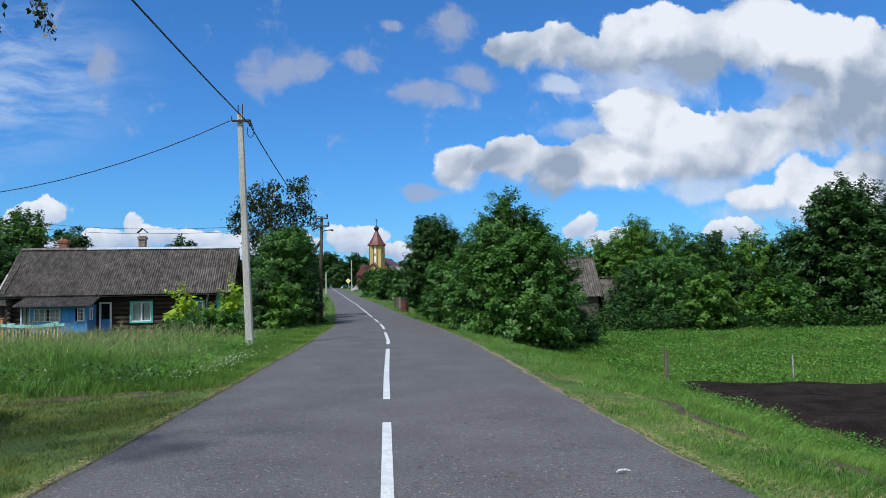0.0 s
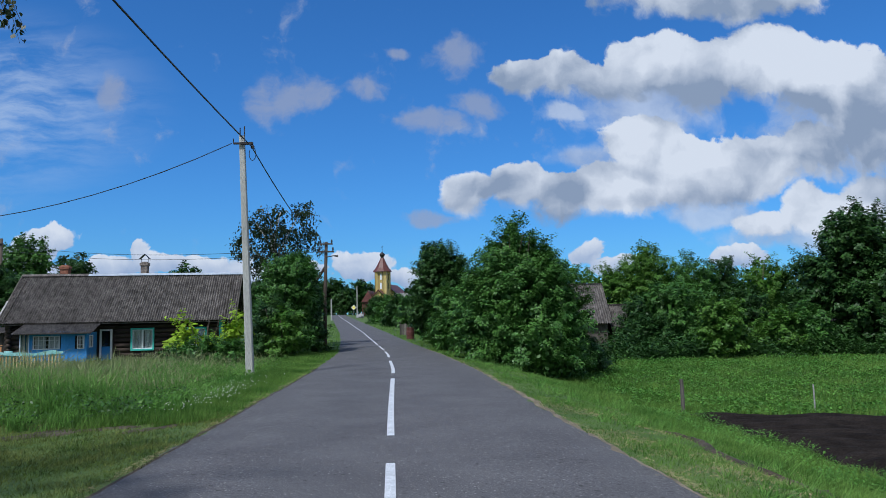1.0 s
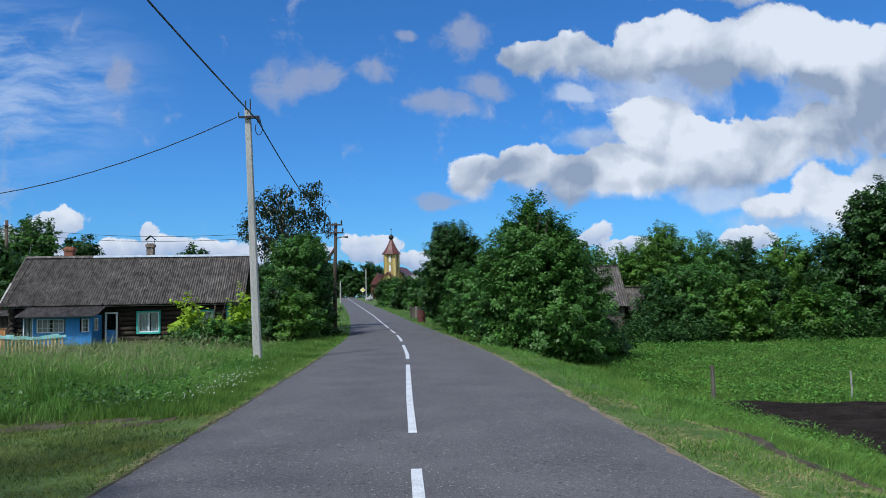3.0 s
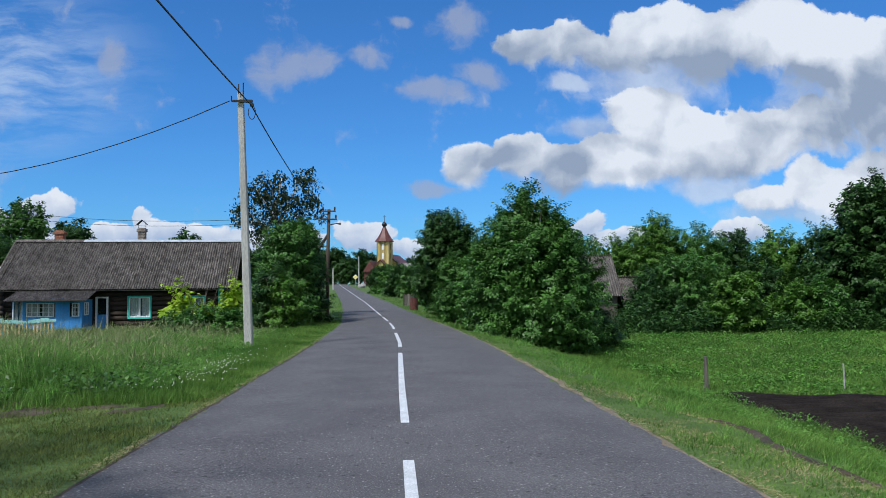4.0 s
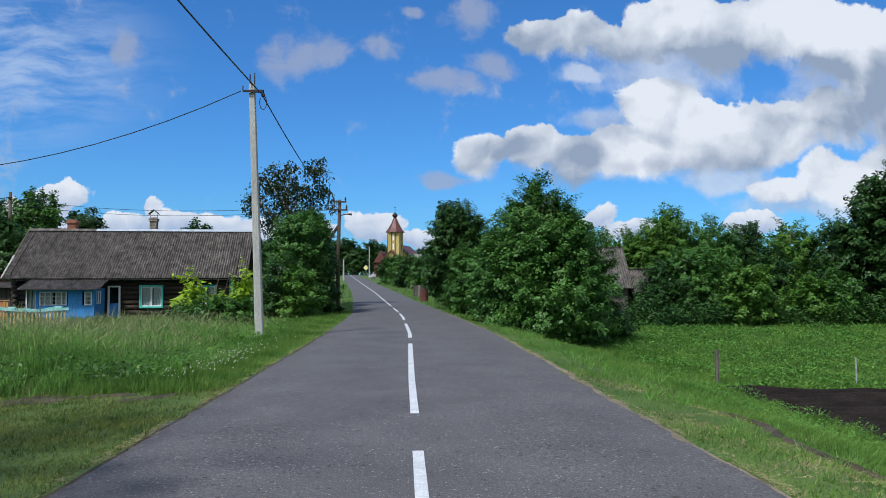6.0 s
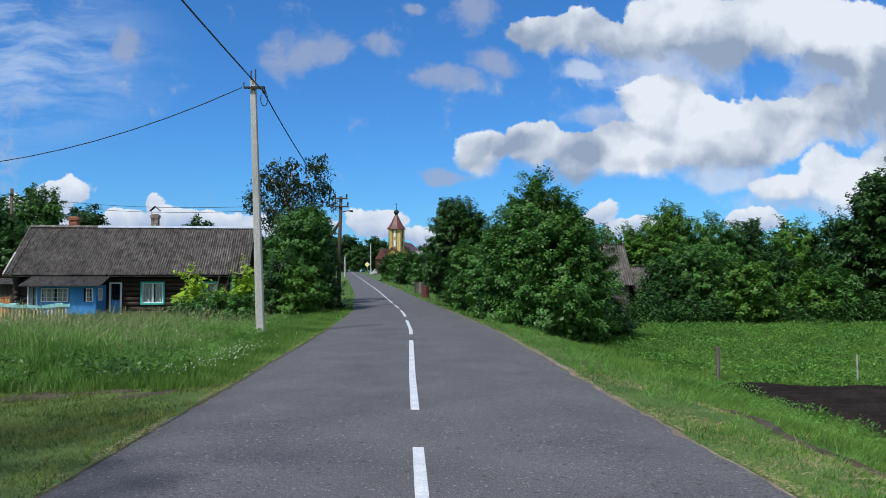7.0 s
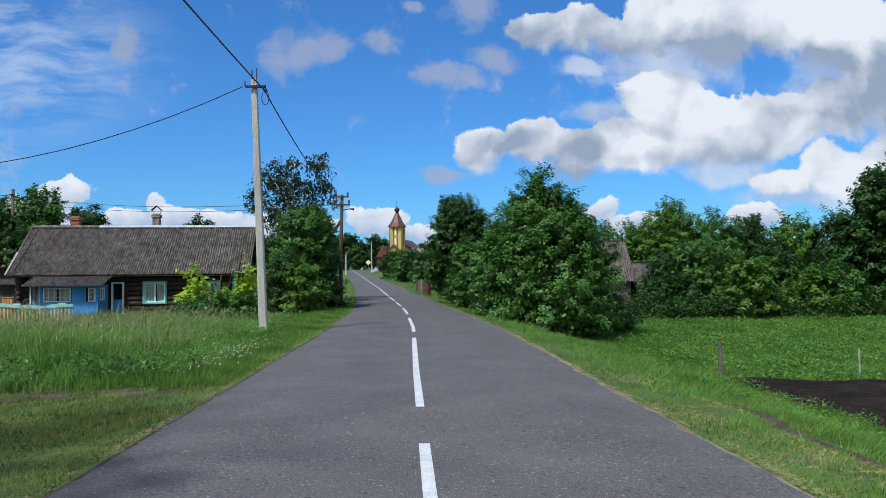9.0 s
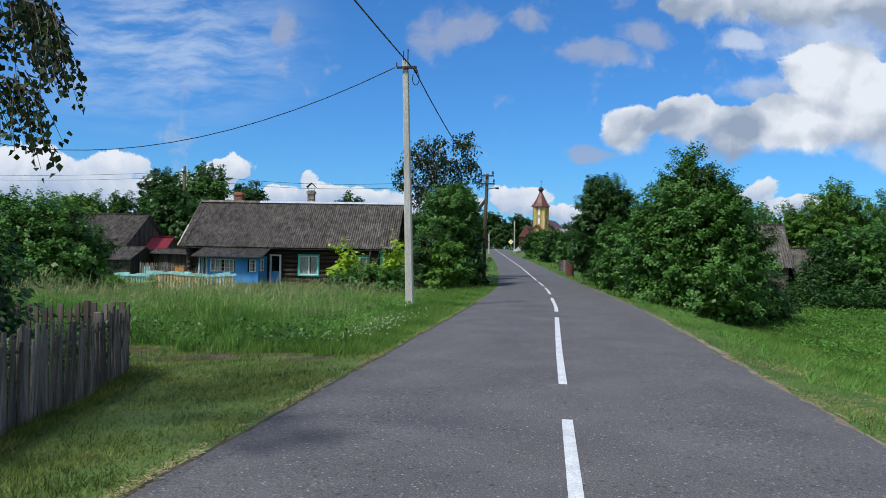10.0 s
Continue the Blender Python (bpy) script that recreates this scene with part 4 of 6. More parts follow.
    for a, b, m, lab in ((-0.2, 3.4, SLATE, "grey ridge cap"), (3.4, 12.1, TIN, "pale galvanised ridge strip")):
        part("ridge_cap", Geo().box(a, b, -0.22, 0.0, -0.006, 0.006, 0, pose(0, 3.6, h(4.53), 36)).box(a, b, 0.0, 0.22, -0.006, 0.006, 0, pose(0, 3.6, h(4.53), -36)), m, roof, lab)
    part("barge_board", Geo().box(-0.26, -0.16, 0.0, 2.0, -0.05, 0.06, 0.006, pose(0, -0.05, h(1.71), 37.2)), STONE_GREY, roof, "pale worn barge board")
    part("barge_board", Geo().box(-0.24, -0.19, 2.02, 4.55, -0.08, 0.03, 0.006, pose(0, -0.05, h(1.71), 37.2)), BOARD_WOOD, roof)
    part("barge_board", Geo().box(12.05, 12.1, 0.0, 4.55, -0.08, 0.03, 0.006, pose(0, -0.05, h(1.71), 37.2)), BOARD_WOOD, roof)
    chimney(house, 2.0, 3.9, h(3.9), h(5.08), 0.44, BRICK)
    chimney(house, 6.42, 3.9, h(3.9), h(5.24), 0.36, GREY_BRICK, cap=True)
    for a, b, z0, z1 in openings[1:]:
        window(house, a, b, z0, z1, 0.5, TEAL, cols=2, bars=0.045)
    # the glazed white doorway beside the porch
    a, b, z0, z1 = openings[0]
    door = part("door", Geo().box(a, a + 0.09, 0.48, 0.6, z0, z1, 0.006).box(b - 0.09, b, 0.48, 0.6, z0, z1, 0.006).box(a + 0.09, b - 0.09, 0.48, 0.6, z1 - 0.08, z1, 0.006), WHITE, house, "white-framed glazed door")
    part("door_leaf", Geo().box(a + 0.09, b - 0.09, 0.54, 0.58, z0, z0 + 0.75, 0.006), BLUE, door)
    part("door_pane", Geo().box(a + 0.09, b - 0.09, 0.55, 0.556, z0 + 0.75, z1 - 0.08), PANE, door).visible_shadow = False
    # the blue porch
    zb, zt = 0.0, h(1.20)
    porch = part("porch", Geo().box(1.46, 4.72, -1.4, 0.5, zb, zb + 0.12, 0.01), BOARD_WOOD, house, "blue boarded porch with white windows")
    fo = [(2.12, 3.42, h(0.36), h(1.05)), (4.26, 4.62, h(0.36), h(1.04))]
    boards = [1.98 + 0.115 * i for i in range(24)]
    for x in boards:
        e = min(x + 0.112, 4.72)
        spans = [(zb + 0.12, zt)]
        for a, b, z0, z1 in fo:
            if e > a + 0.01 and x < b - 0.01:
                spans = [(zb + 0.12, z0), (z1, zt)]
        for s0, s1 in spans:
            part("porch_board", Geo().box(x, e, -1.4, -1.375, s0, s1, 0.004), BLUE, porch)
    for i in range(16):
        y = -1.375 + i * 0.115
        spans = [(zb + 0.12, zt)] if not (-0.95 < y < -0.25) else [(zb + 0.12, h(0.4)), (h(1.05), zt)]
        for s0, s1 in spans:
            part("porch_board", Geo().box(4.695, 4.72, y, y + 0.112, s0, s1, 0.004), BLUE, porch)
    for x in (4.68, 1.95):
        part("porch_post", Geo().box(x, x + 0.07, -1.43, -1.36, zb, zt, 0.006), BLUE, porch)
    part("plate", Geo().box(1.42, 4.76, -1.43, -1.36, zt, zt + 0.08, 0.006), BLUE, porch)
    window(porch, *fo[0], -1.43, None, cols=5, rows=3, bars=0.016)
    window(porch, *fo[1], -1.43, None, cols=1, rows=3, bars=0.02)
    window(porch, 1.48, 1.96, h(-0.05), h(1.26), -1.42, None, cols=1, rows=1, curtain=True)
    side = part("side_window", Geo().box(4.69, 4.74, -0.95, -0.90, h(0.4), h(1.05)).box(4.69, 4.74, -0.30, -0.25, h(0.4), h(1.05)).box(4.69, 4.74, -0.9, -0.3, h(0.4), h(0.45)).box(4.69, 4.74, -0.9, -0.3, h(1.0), h(1.05)).box(4.69, 4.74, -0.62, -0.58, h(0.45), h(1.0)), WHITE, porch)
    part("side_pane", Geo().box(4.705, 4.711, -0.9, -0.3, h(0.45), h(1.0)), PANE, side).visible_shadow = False
    part("side_wall", Geo().box(1.46, 1.49, -1.37, 0.5, zb + 0.12, zt), BLUE, porch)
    slope_of_sheets(part("porch_roof", Geo().box(1.3, 5.0, -1.72, -1.66, h(1.14), h(1.19)), BOARD_WOOD, porch), 1.22, 5.05, (-1.85, h(1.16)), (0.35, h(1.72)), 4, 1, seed=6)
    return house


log_house()


def plain_barn(name, x, y, turn, w, d, eave, ridge, label, boards=True, roof_mat=SLATE, cols=6, rows=2, category="barn", board_mat=BOARD_WOOD):
    """A boarded barn with a gable roof; its front eave runs along x at y = 0."""
    zg = float(land_z(x, y)) - 0.1
    e, r = eave - zg, ridge - zg
    barn = thing(name, x, y, zg, turn, label, category)
    walls = part("wall", Geo().box(0.24, w - 0.24, 0.36, 0.42, 0, e).box(0.24, w - 0.24, d - 0.42, d - 0.36, 0, e), board_mat, barn, "weathered board wall")
    for sx in (0.2, w - 0.24):
        g = Geo()
        g.v = [(sx, 0.36, 0), (sx, d - 0.36, 0), (sx, d - 0.36, e + 0.1), (sx, d / 2, r - 0.06), (sx, 0.36, e + 0.1)]
        g.v += [(a + 0.04, b, c) for a, b, c in g.v]
        g.f = [(0, 1, 2, 3, 4), (9, 8, 7, 6, 5)] + [(i, (i + 1) % 5, 5 + (i + 1) % 5, 5 + i) for i in range(5)]
        part("gable", g, board_mat, barn)
    rr = random.Random(w)
    for i in range(int((w - 0.4) / 0.17)):
        bx0 = 0.2 + i * 0.17
        part("board", Geo().box(bx0, bx0 + 0.16, 0.32, 0.35, 0, e - rr.uniform(0, 0.05)), board_mat, walls)
    roof = part("roof", Geo().box(0.0, w, d / 2 - 0.04, d / 2 + 0.04, r - 0.12, r - 0.04), BOARD_WOOD, barn, "corrugated grey roof")
    slope_of_sheets(roof, 0, w, (0, e), (d / 2, r), cols, rows, roof_mat, seed=int(w * 7))
    slope_of_sheets(roof, 0, w, (d, e), (d / 2, r), cols, rows, roof_mat, seed=int(w * 9))
    part("ridge_cap", Geo().box(0, w, d / 2 - 0.14, d / 2 + 0.14, r + 0.02, r + 0.04), roof_mat, roof)
    return barn


plain_barn("barn", -35.2, 50.5, -3, 6.6, 6.0, 1.60, 3.95, "grey corrugated-roof barn of dark boards behind bushes", board_mat=DARK_BOARD, cols=7, rows=2)
plain_barn("shed", -30.6, 47.6, -3, 3.9, 3.6, 0.80, 1.62, "low board shed with a sagging grey roof", board_mat=DARK_BOARD, cols=4, rows=1, category="shed")
plain_barn("shed", -29.2, 52.6, 0, 2.2, 2.6, 1.42, 2.35, "small shed with a faded red tin roof", board_mat=DARK_BOARD, cols=2, rows=1, roof_mat=RED_TIN, category="shed")
plain_barn("shed", -26.6, 49.6, 0, 4.4, 2.2, 1.20, 1.50, "low open lean-to beside the house", board_mat=DARK_BOARD, cols=4, rows=1, category="shed")
plain_barn("barn", 5.6, 47.5, -6, 7.9, 7.0, 1.05, 3.62, "grey corrugated-roof barn half hidden by bushes", cols=7, rows=3)
plain_barn("shed", 13.45, 46.8, -4, 1.7, 4.6, 0.75, 2.20, "low grey lean-to against the barn", cols=2, rows=2, category="shed")
plain_barn("shed", 23.4, 43.4, 0, 2.6, 3.0, 1.0, 1.45, "dark weathered board shed under trees", roof_mat=DARK_BOARD, board_mat=DARK_BOARD, cols=3, rows=1, category="shed")

for x, m, lab, w, hh in ((-25.7, PALE_TEAL, "pale blue-grey painted cupboard door leaning in the yard", 0.62, 0.9), (-24.95, STONE_GREY, "small grey metal box in the yard", 0.6, 0.62)):
    z = float(land_z(x, 47))
    b = thing("yard_cabinet", x, 47.0, z, 4, lab, "cabinet")
    part("body", Geo().box(0, w, 0, 0.45, 0, hh, 0.01), m, b)
    part("door", Geo().box(0.03, w - 0.03, -0.025, 0, 0.04, hh - 0.04, 0.006), m, b)
z = float(land_z(-22.6, 43))
ob = thing("leaning_boards", -21.3, 42.6, z, 6, "orange-brown boards stacked upright beside the house", "boards")
for i in range(4):
    part("board", Geo().box(i * 0.13, i * 0.13 + 0.12, 0, 0.03, 0, 1.0 - 0.06 * (i % 2), 0.005), ORANGE_WOOD, ob)
part("top_board", Geo().box(-0.03, 0.56, -0.03, 0.06, 1.0, 1.03, 0.005), ORANGE_WOOD, ob)


# ---- fences ----
def slat_fence(name, points, spacing, height, label, material, slat_w=0.07, jitter=0.06, rails=(0.25, 0.8), lean=1.5, seed=2, rail_mat=None, wave=0.0, post_mat=None, post_step=2.2, post_w=0.1):
    r = random.Random(seed)
    x0, y0 = points[0]
    fence = thing(name, x0, y0, float(land_z(x0, y0)), 0, label, "fence")
    z00 = float(land_z(x0, y0))
    for (ax, ay), (bx_, by_) in zip(points, points[1:]):
        run = math.hypot(bx_ - ax, by_ - ay)
        turn = math.degrees(math.atan2(by_ - ay, bx_ - ax))
        for i in range(int(run / spacing)):
            q = (i + 0.5) * spacing / run
            x, y = ax + (bx_ - ax) * q, ay + (by_ - ay) * q
            hh = height + r.uniform(-jitter, jitter)
            w = slat_w * r.uniform(0.75, 1.2)
            g = Geo().box(-w / 2, w / 2, -0.011, 0.011, 0, hh, 0.004)
            s = part("slat", g, material, fence)
            s.matrix_basis = pose(x - x0, y - y0, float(land_z(x, y)) - z00 - 0.03, r.uniform(-1, 1) * lean, r.uniform(-1, 1) * lean, turn + r.uniform(-3, 3))
        for rz_ in rails:
            pts = [(ax + (bx_ - ax) * k / 6 - x0 - 0.045 * math.sin(math.radians(turn)), ay + (by_ - ay) * k / 6 - y0 + 0.045 * math.cos(math.radians(turn)),
                    float(land_z(ax + (bx_ - ax) * k / 6, ay + (by_ - ay) * k / 6)) - z00 + rz_ * height) for k in range(7)]
            part("rail", Geo().tube(pts, [0.03] * 7, 5), rail_mat or material, fence)
        k = 0.0
        while k <= run + 0.01:
            x, y = ax + (bx_ - ax) * k / run, ay + (by_ - ay) * k / run
            p = part("post", Geo().box(-post_w / 2, post_w / 2, 0.05, 0.05 + min(post_w, 0.1), -0.2, height * (1.0 if not wave else 1.08), 0.01), post_mat or material, fence)
            p.matrix_basis = pose(x - x0, y - y0, float(land_z(x, y)) - z00, 0, 0, turn)
            k += post_step
        if wave:
            g = Geo()
            n = int(run / 0.12)
            for i in range(n + 1):
                q = i / n
                x, y = ax + (bx_ - ax) * q - x0, ay + (by_ - ay) * q - y0
                z = float(land_z(x + x0, y + y0)) - z00 + height
                up = wave * (1 + math.sin(2 * math.pi * q * run / 1.1)) * 0.5
                g.v += [(x, y - 0.03, z - 0.1), (x, y - 0.03, z + up), (x, y - 0.055, z - 0.1), (x, y - 0.055, z + up)]
            for i in range(n):
                a = 4 * i
                g.f += [(a, a + 4, a + 5, a + 1), (a + 2, a + 3, a + 7, a + 6), (a + 1, a + 5, a + 7, a + 3), (a, a + 2, a + 6, a + 4)]
            part("top_board", g, rail_mat, fence, "wavy teal top board")
    return fence


slat_fence("slat_fence", [(-4.95, 5.4), (-6.13, 10.66)], 0.096, 0.95, "grey weathered slat fence with uneven tops", GREY_WOOD, 0.062, 0.09, lean=2.4, seed=5)
slat_fence("slat_fence", [(-13.5, 11.9), (-6.2, 10.72)], 0.15, 1.02, "grey weathered slat fence with uneven tops", BOARD_WOOD, 0.09, 0.05, lean=1.5, seed=6)
slat_fence("picket_fence", [(-18.4, 34.2), (-14.1, 34.0)], 0.15, 0.9, "low teal picket fence with a wavy top", OCHRE_WOOD, 0.07, 0.01, lean=0.6, seed=7, rail_mat=PALE_TEAL, wave=0.06, post_mat=PALE_TEAL, post_step=1.9, post_w=0.34)
slat_fence("picket_fence", [(-24.0, 36.0), (-18.45, 35.2)], 0.15, 0.78, "low teal picket fence with a wavy top", PALE_TEAL, 0.07, 0.01, lean=0.6, seed=8, rail_mat=PALE_TEAL, wave=0.06, post_mat=PALE_TEAL, post_step=1.9, post_w=0.34)
slat_fence("yard_fence", [(-25.4, 46.2), (-22.6, 45.2)], 0.14, 1.15, "grey slat fence of the farmyard", GREY_WOOD, 0.07, 0.03, seed=9)


# ---- poles and cables ----
def cable(a, b, sag, radius, label, n=18):
    a, b = Vector(a), Vector(b)
    pts = []
    for i in range(n + 1):
        q = i / n
        p = a.lerp(b, q)
        p.z -= 4 * sag * q * (1 - q)
        pts.append(p)
    ob = part("power_cable", Geo().tube([p - a for p in pts], [radius] * (n + 1), 5), CABLE)
    ob.location = a
    return tagged(ob, label, "cable")


pole = thing("utility_pole", -4.26, 23.0, -0.2, 0, "slim tapered concrete utility pole standing in grass", "utility pole")
g = Geo()
for z, w, sx in ((-0.6, 0.115, -0.02), (0, 0.115, 0.0), (2.5, 0.104, -0.09), (5.0, 0.091, -0.18), (7.45, 0.08, -0.268)):
    c = w * 0.22
    g.v += [(sx + x, y, z) for x, y in ((-w + c, -w), (w - c, -w), (w, -w + c), (w, w - c), (w - c, w), (-w + c, w), (-w, w - c), (-w, -w + c))]
for j in range(4):
    g.f += [(j * 8 + k, j * 8 + (k + 1) % 8, (j + 1) * 8 + (k + 1) % 8, (j + 1) * 8 + k) for k in range(8)]
g.f.append(tuple(range(32, 40)))
part("shaft", g, CONCRETE, pole)
part("crossarm", Geo().box(-0.50, 0.0, -0.16, -0.11, 7.16, 7.22, 0.006).box(-0.28, 0.09, -0.17, -0.10, 7.15, 7.23, 0.006), IRON, pole, "black iron crossarm")
for x, z0, z1 in ((-0.50, 7.2, 7.34), (-0.17, 7.4, 7.72), (-0.30, 7.4, 7.68), (0.08, 7.1, 7.22)):
    part("pin", Geo().tube([(x, -0.13, z0), (x, -0.13, z1)], [0.018, 0.018], 6), IRON, pole)
part("clamp", Geo().box(0.03, 0.13, -0.2, -0.1, 7.03, 7.12, 0.01), IRON, pole, "cable clamp")
loop = [(0.08 + 0.10 * math.sin(a), -0.16, 6.86 + 0.20 * math.cos(a)) for a in [i * 2 * math.pi / 14 for i in range(13)]]
part("cable_loop", Geo().tube(loop, [0.012] * len(loop), 5), CABLE, pole)
part("bracket", Geo().tube([(-0.1, 0.08, 4.25), (0.02, 0.12, 4.3), (0.03, 0.12, 4.2)], [0.012] * 3, 5), IRON, pole)

cable((-4.22, 22.9, 6.9), (-4.6, -18.0, 7.2), 0.40, 0.020, "thick black overhead cable along the road")
cable((-4.22, 22.9, 6.9), (-3.5, 42.4, 5.25), 0.35, 0.018, "thick black overhead cable along the road")
cable((-4.82, 22.9, 7.0), (-24.5, 26.6, 6.4), 1.85, 0.014, "thin black cable from pole to yard")

pole2 = thing("wooden_pole", -3.67, 42.5, float(land_z(-3.67, 42.5)), 0, "dark wooden utility pole with two crossarms", "utility pole")
zt = 5.95
part("shaft", Geo().tube([(0, 0, -0.4), (0.02, 0, 3), (0.1, 0, zt)], [0.11, 0.10, 0.085], 9), WOOD_POLE, pole2, smooth=True)
for z, w in ((zt - 0.12, 0.36), (zt - 0.55, 0.42)):
    part("crossarm", Geo().box(0.1 - w, 0.1 + w, -0.15, -0.08, z - 0.04, z + 0.04, 0.006), WOOD_POLE, pole2)
    for s in (-1, 1):
        part("insulator", Geo().tube([(0.1 + s * (w - 0.05), -0.11, z + 0.04), (0.1 + s * (w - 0.05), -0.11, z + 0.12), (0.1 + s * (w - 0.05), -0.11, z + 0.24)], [0.02, 0.05, 0.035], 8), IRON, pole2)
part("lamp_arm", Geo().tube([(0.1, -0.1, zt - 0.85), (0.5, -0.2, zt - 0.78), (0.75, -0.2, zt - 0.8)], [0.03, 0.03, 0.07], 6), IRON, pole2)
part("brace", Geo().tube([(-1.6, 0.4, 2.2), (0.05, 0.1, 4.6)], [0.09, 0.08], 8), WOOD_POLE, pole2)
part("brace_foot", Geo().tube([(-2.9, 0.8, -0.3), (-1.6, 0.4, 2.2)], [0.10, 0.09], 8), WOOD_POLE, pole2)

pole3 = thing("wooden_pole", -32.15, 66.0, float(land_z(-32, 66)), 0, "grey wooden pole behind the house", "utility pole")
part("shaft", Geo().tube([(0, 0, -0.3), (0, 0, 4), (0.02, 0, 9.0)], [0.15, 0.14, 0.12], 9), WOOD_POLE, pole3, smooth=True)
part("bracket", Geo().box(-0.22, 0.26, -0.2, -0.12, 8.5, 8.58, 0.006), IRON, pole3)
for dz in (0.0, 0.45):
    cable((-32.1, 65.9, 8.35 - dz), (-3.6, 42.4, 5.6 - dz * 0.5), 0.65, 0.014, "thin overhead wire above the house")
    cable((-32.1, 65.9, 8.35 - dz), (-72.0, 74.0, 9.3 - dz), 0.5, 0.014, "thin overhead wire above the house")

for x, y, top, label in ((-11.4, 150, 5.6, "pale concrete post beside the far road"), (-8.9, 205, 10.2, "tall pale post near the church")):
    z = float(land_z(x, y))
    p = thing("utility_pole", x, y, z, 0, label, "utility pole")
    part("shaft", Geo().tube([(0, 0, -0.3), (0, 0, top - z)], [0.16, 0.12], 8), CONCRETE, p)
    part("cap", Geo().box(-0.3, 0.3, -0.1, 0.1, top - z - 0.2, top - z - 0.1, 0.01), IRON, p)

sign = thing("road_sign", -9.3, 195, float(land_z(-9.3, 195)), 0, "yellow diamond road sign on a thin post", "road sign")
part("sign_post", Geo().tube([(0, 0, -0.2), (0, 0, 2.6)], [0.05, 0.05], 7), STONE_GREY, sign)
part("plate", Geo().box(-0.46, 0.46, -0.03, 0.0, -0.46, 0.46, 0.01, pose(0, -0.06, 2.3, 0, 45, 0)), WHITE, sign)
part("plate_face", Geo().box(-0.36, 0.36, -0.045, -0.034, -0.36, 0.36, 0, pose(0, -0.06, 2.3, 0, 45, 0)), SIGN_YELLOW, sign)

# wooden marker posts of the garden
for x, y, hh, rad, m, lab in ((8.29, 21.4, 1.02, 0.062, GREY_WOOD, "grey weathered wooden post at the soil bed"), (12.7, 22.3, 0.86, 0.026, STONE_GREY, "thin pale stake at the soil bed")):
    z = float(land_z(x, y))
    p = part("garden_post", Geo().tube([(0, 0, -0.2), (0.01, 0, hh * 0.5), (0.0, 0.01, hh)], [rad, rad * 0.96, rad * 0.9], 8), m)
    p.location = (x, y, z)
    tagged(p, lab, "post")

# small things by the far verge
g = thing("board_gate", 0.65, 66.0, float(land_z(0.65, 66)), -10, "small gate of grey weathered boards", "gate")
for i in range(5):
    part("board", Geo().box(i * 0.19, i * 0.19 + 0.17, 0, 0.03, 0.05, 1.0 - 0.05 * (i % 2), 0.005), GREY_WOOD, g)
part("rail", Geo().box(0, 0.95, 0.03, 0.07, 0.3, 0.38, 0.005), GREY_WOOD, g)
p = thing("barrel", 1.35, 58.0, float(land_z(1.35, 58)), 0, "rust-brown metal barrel by the verge", "barrel")
part("body", Geo().tube([(0, 0, 0), (0, 0, 0.28), (0, 0, 0.30), (0, 0, 0.58), (0, 0, 0.60), (0, 0, 0.88)], [0.29, 0.29, 0.305, 0.305, 0.29, 0.29], 14), BROWN_ROOF, p)


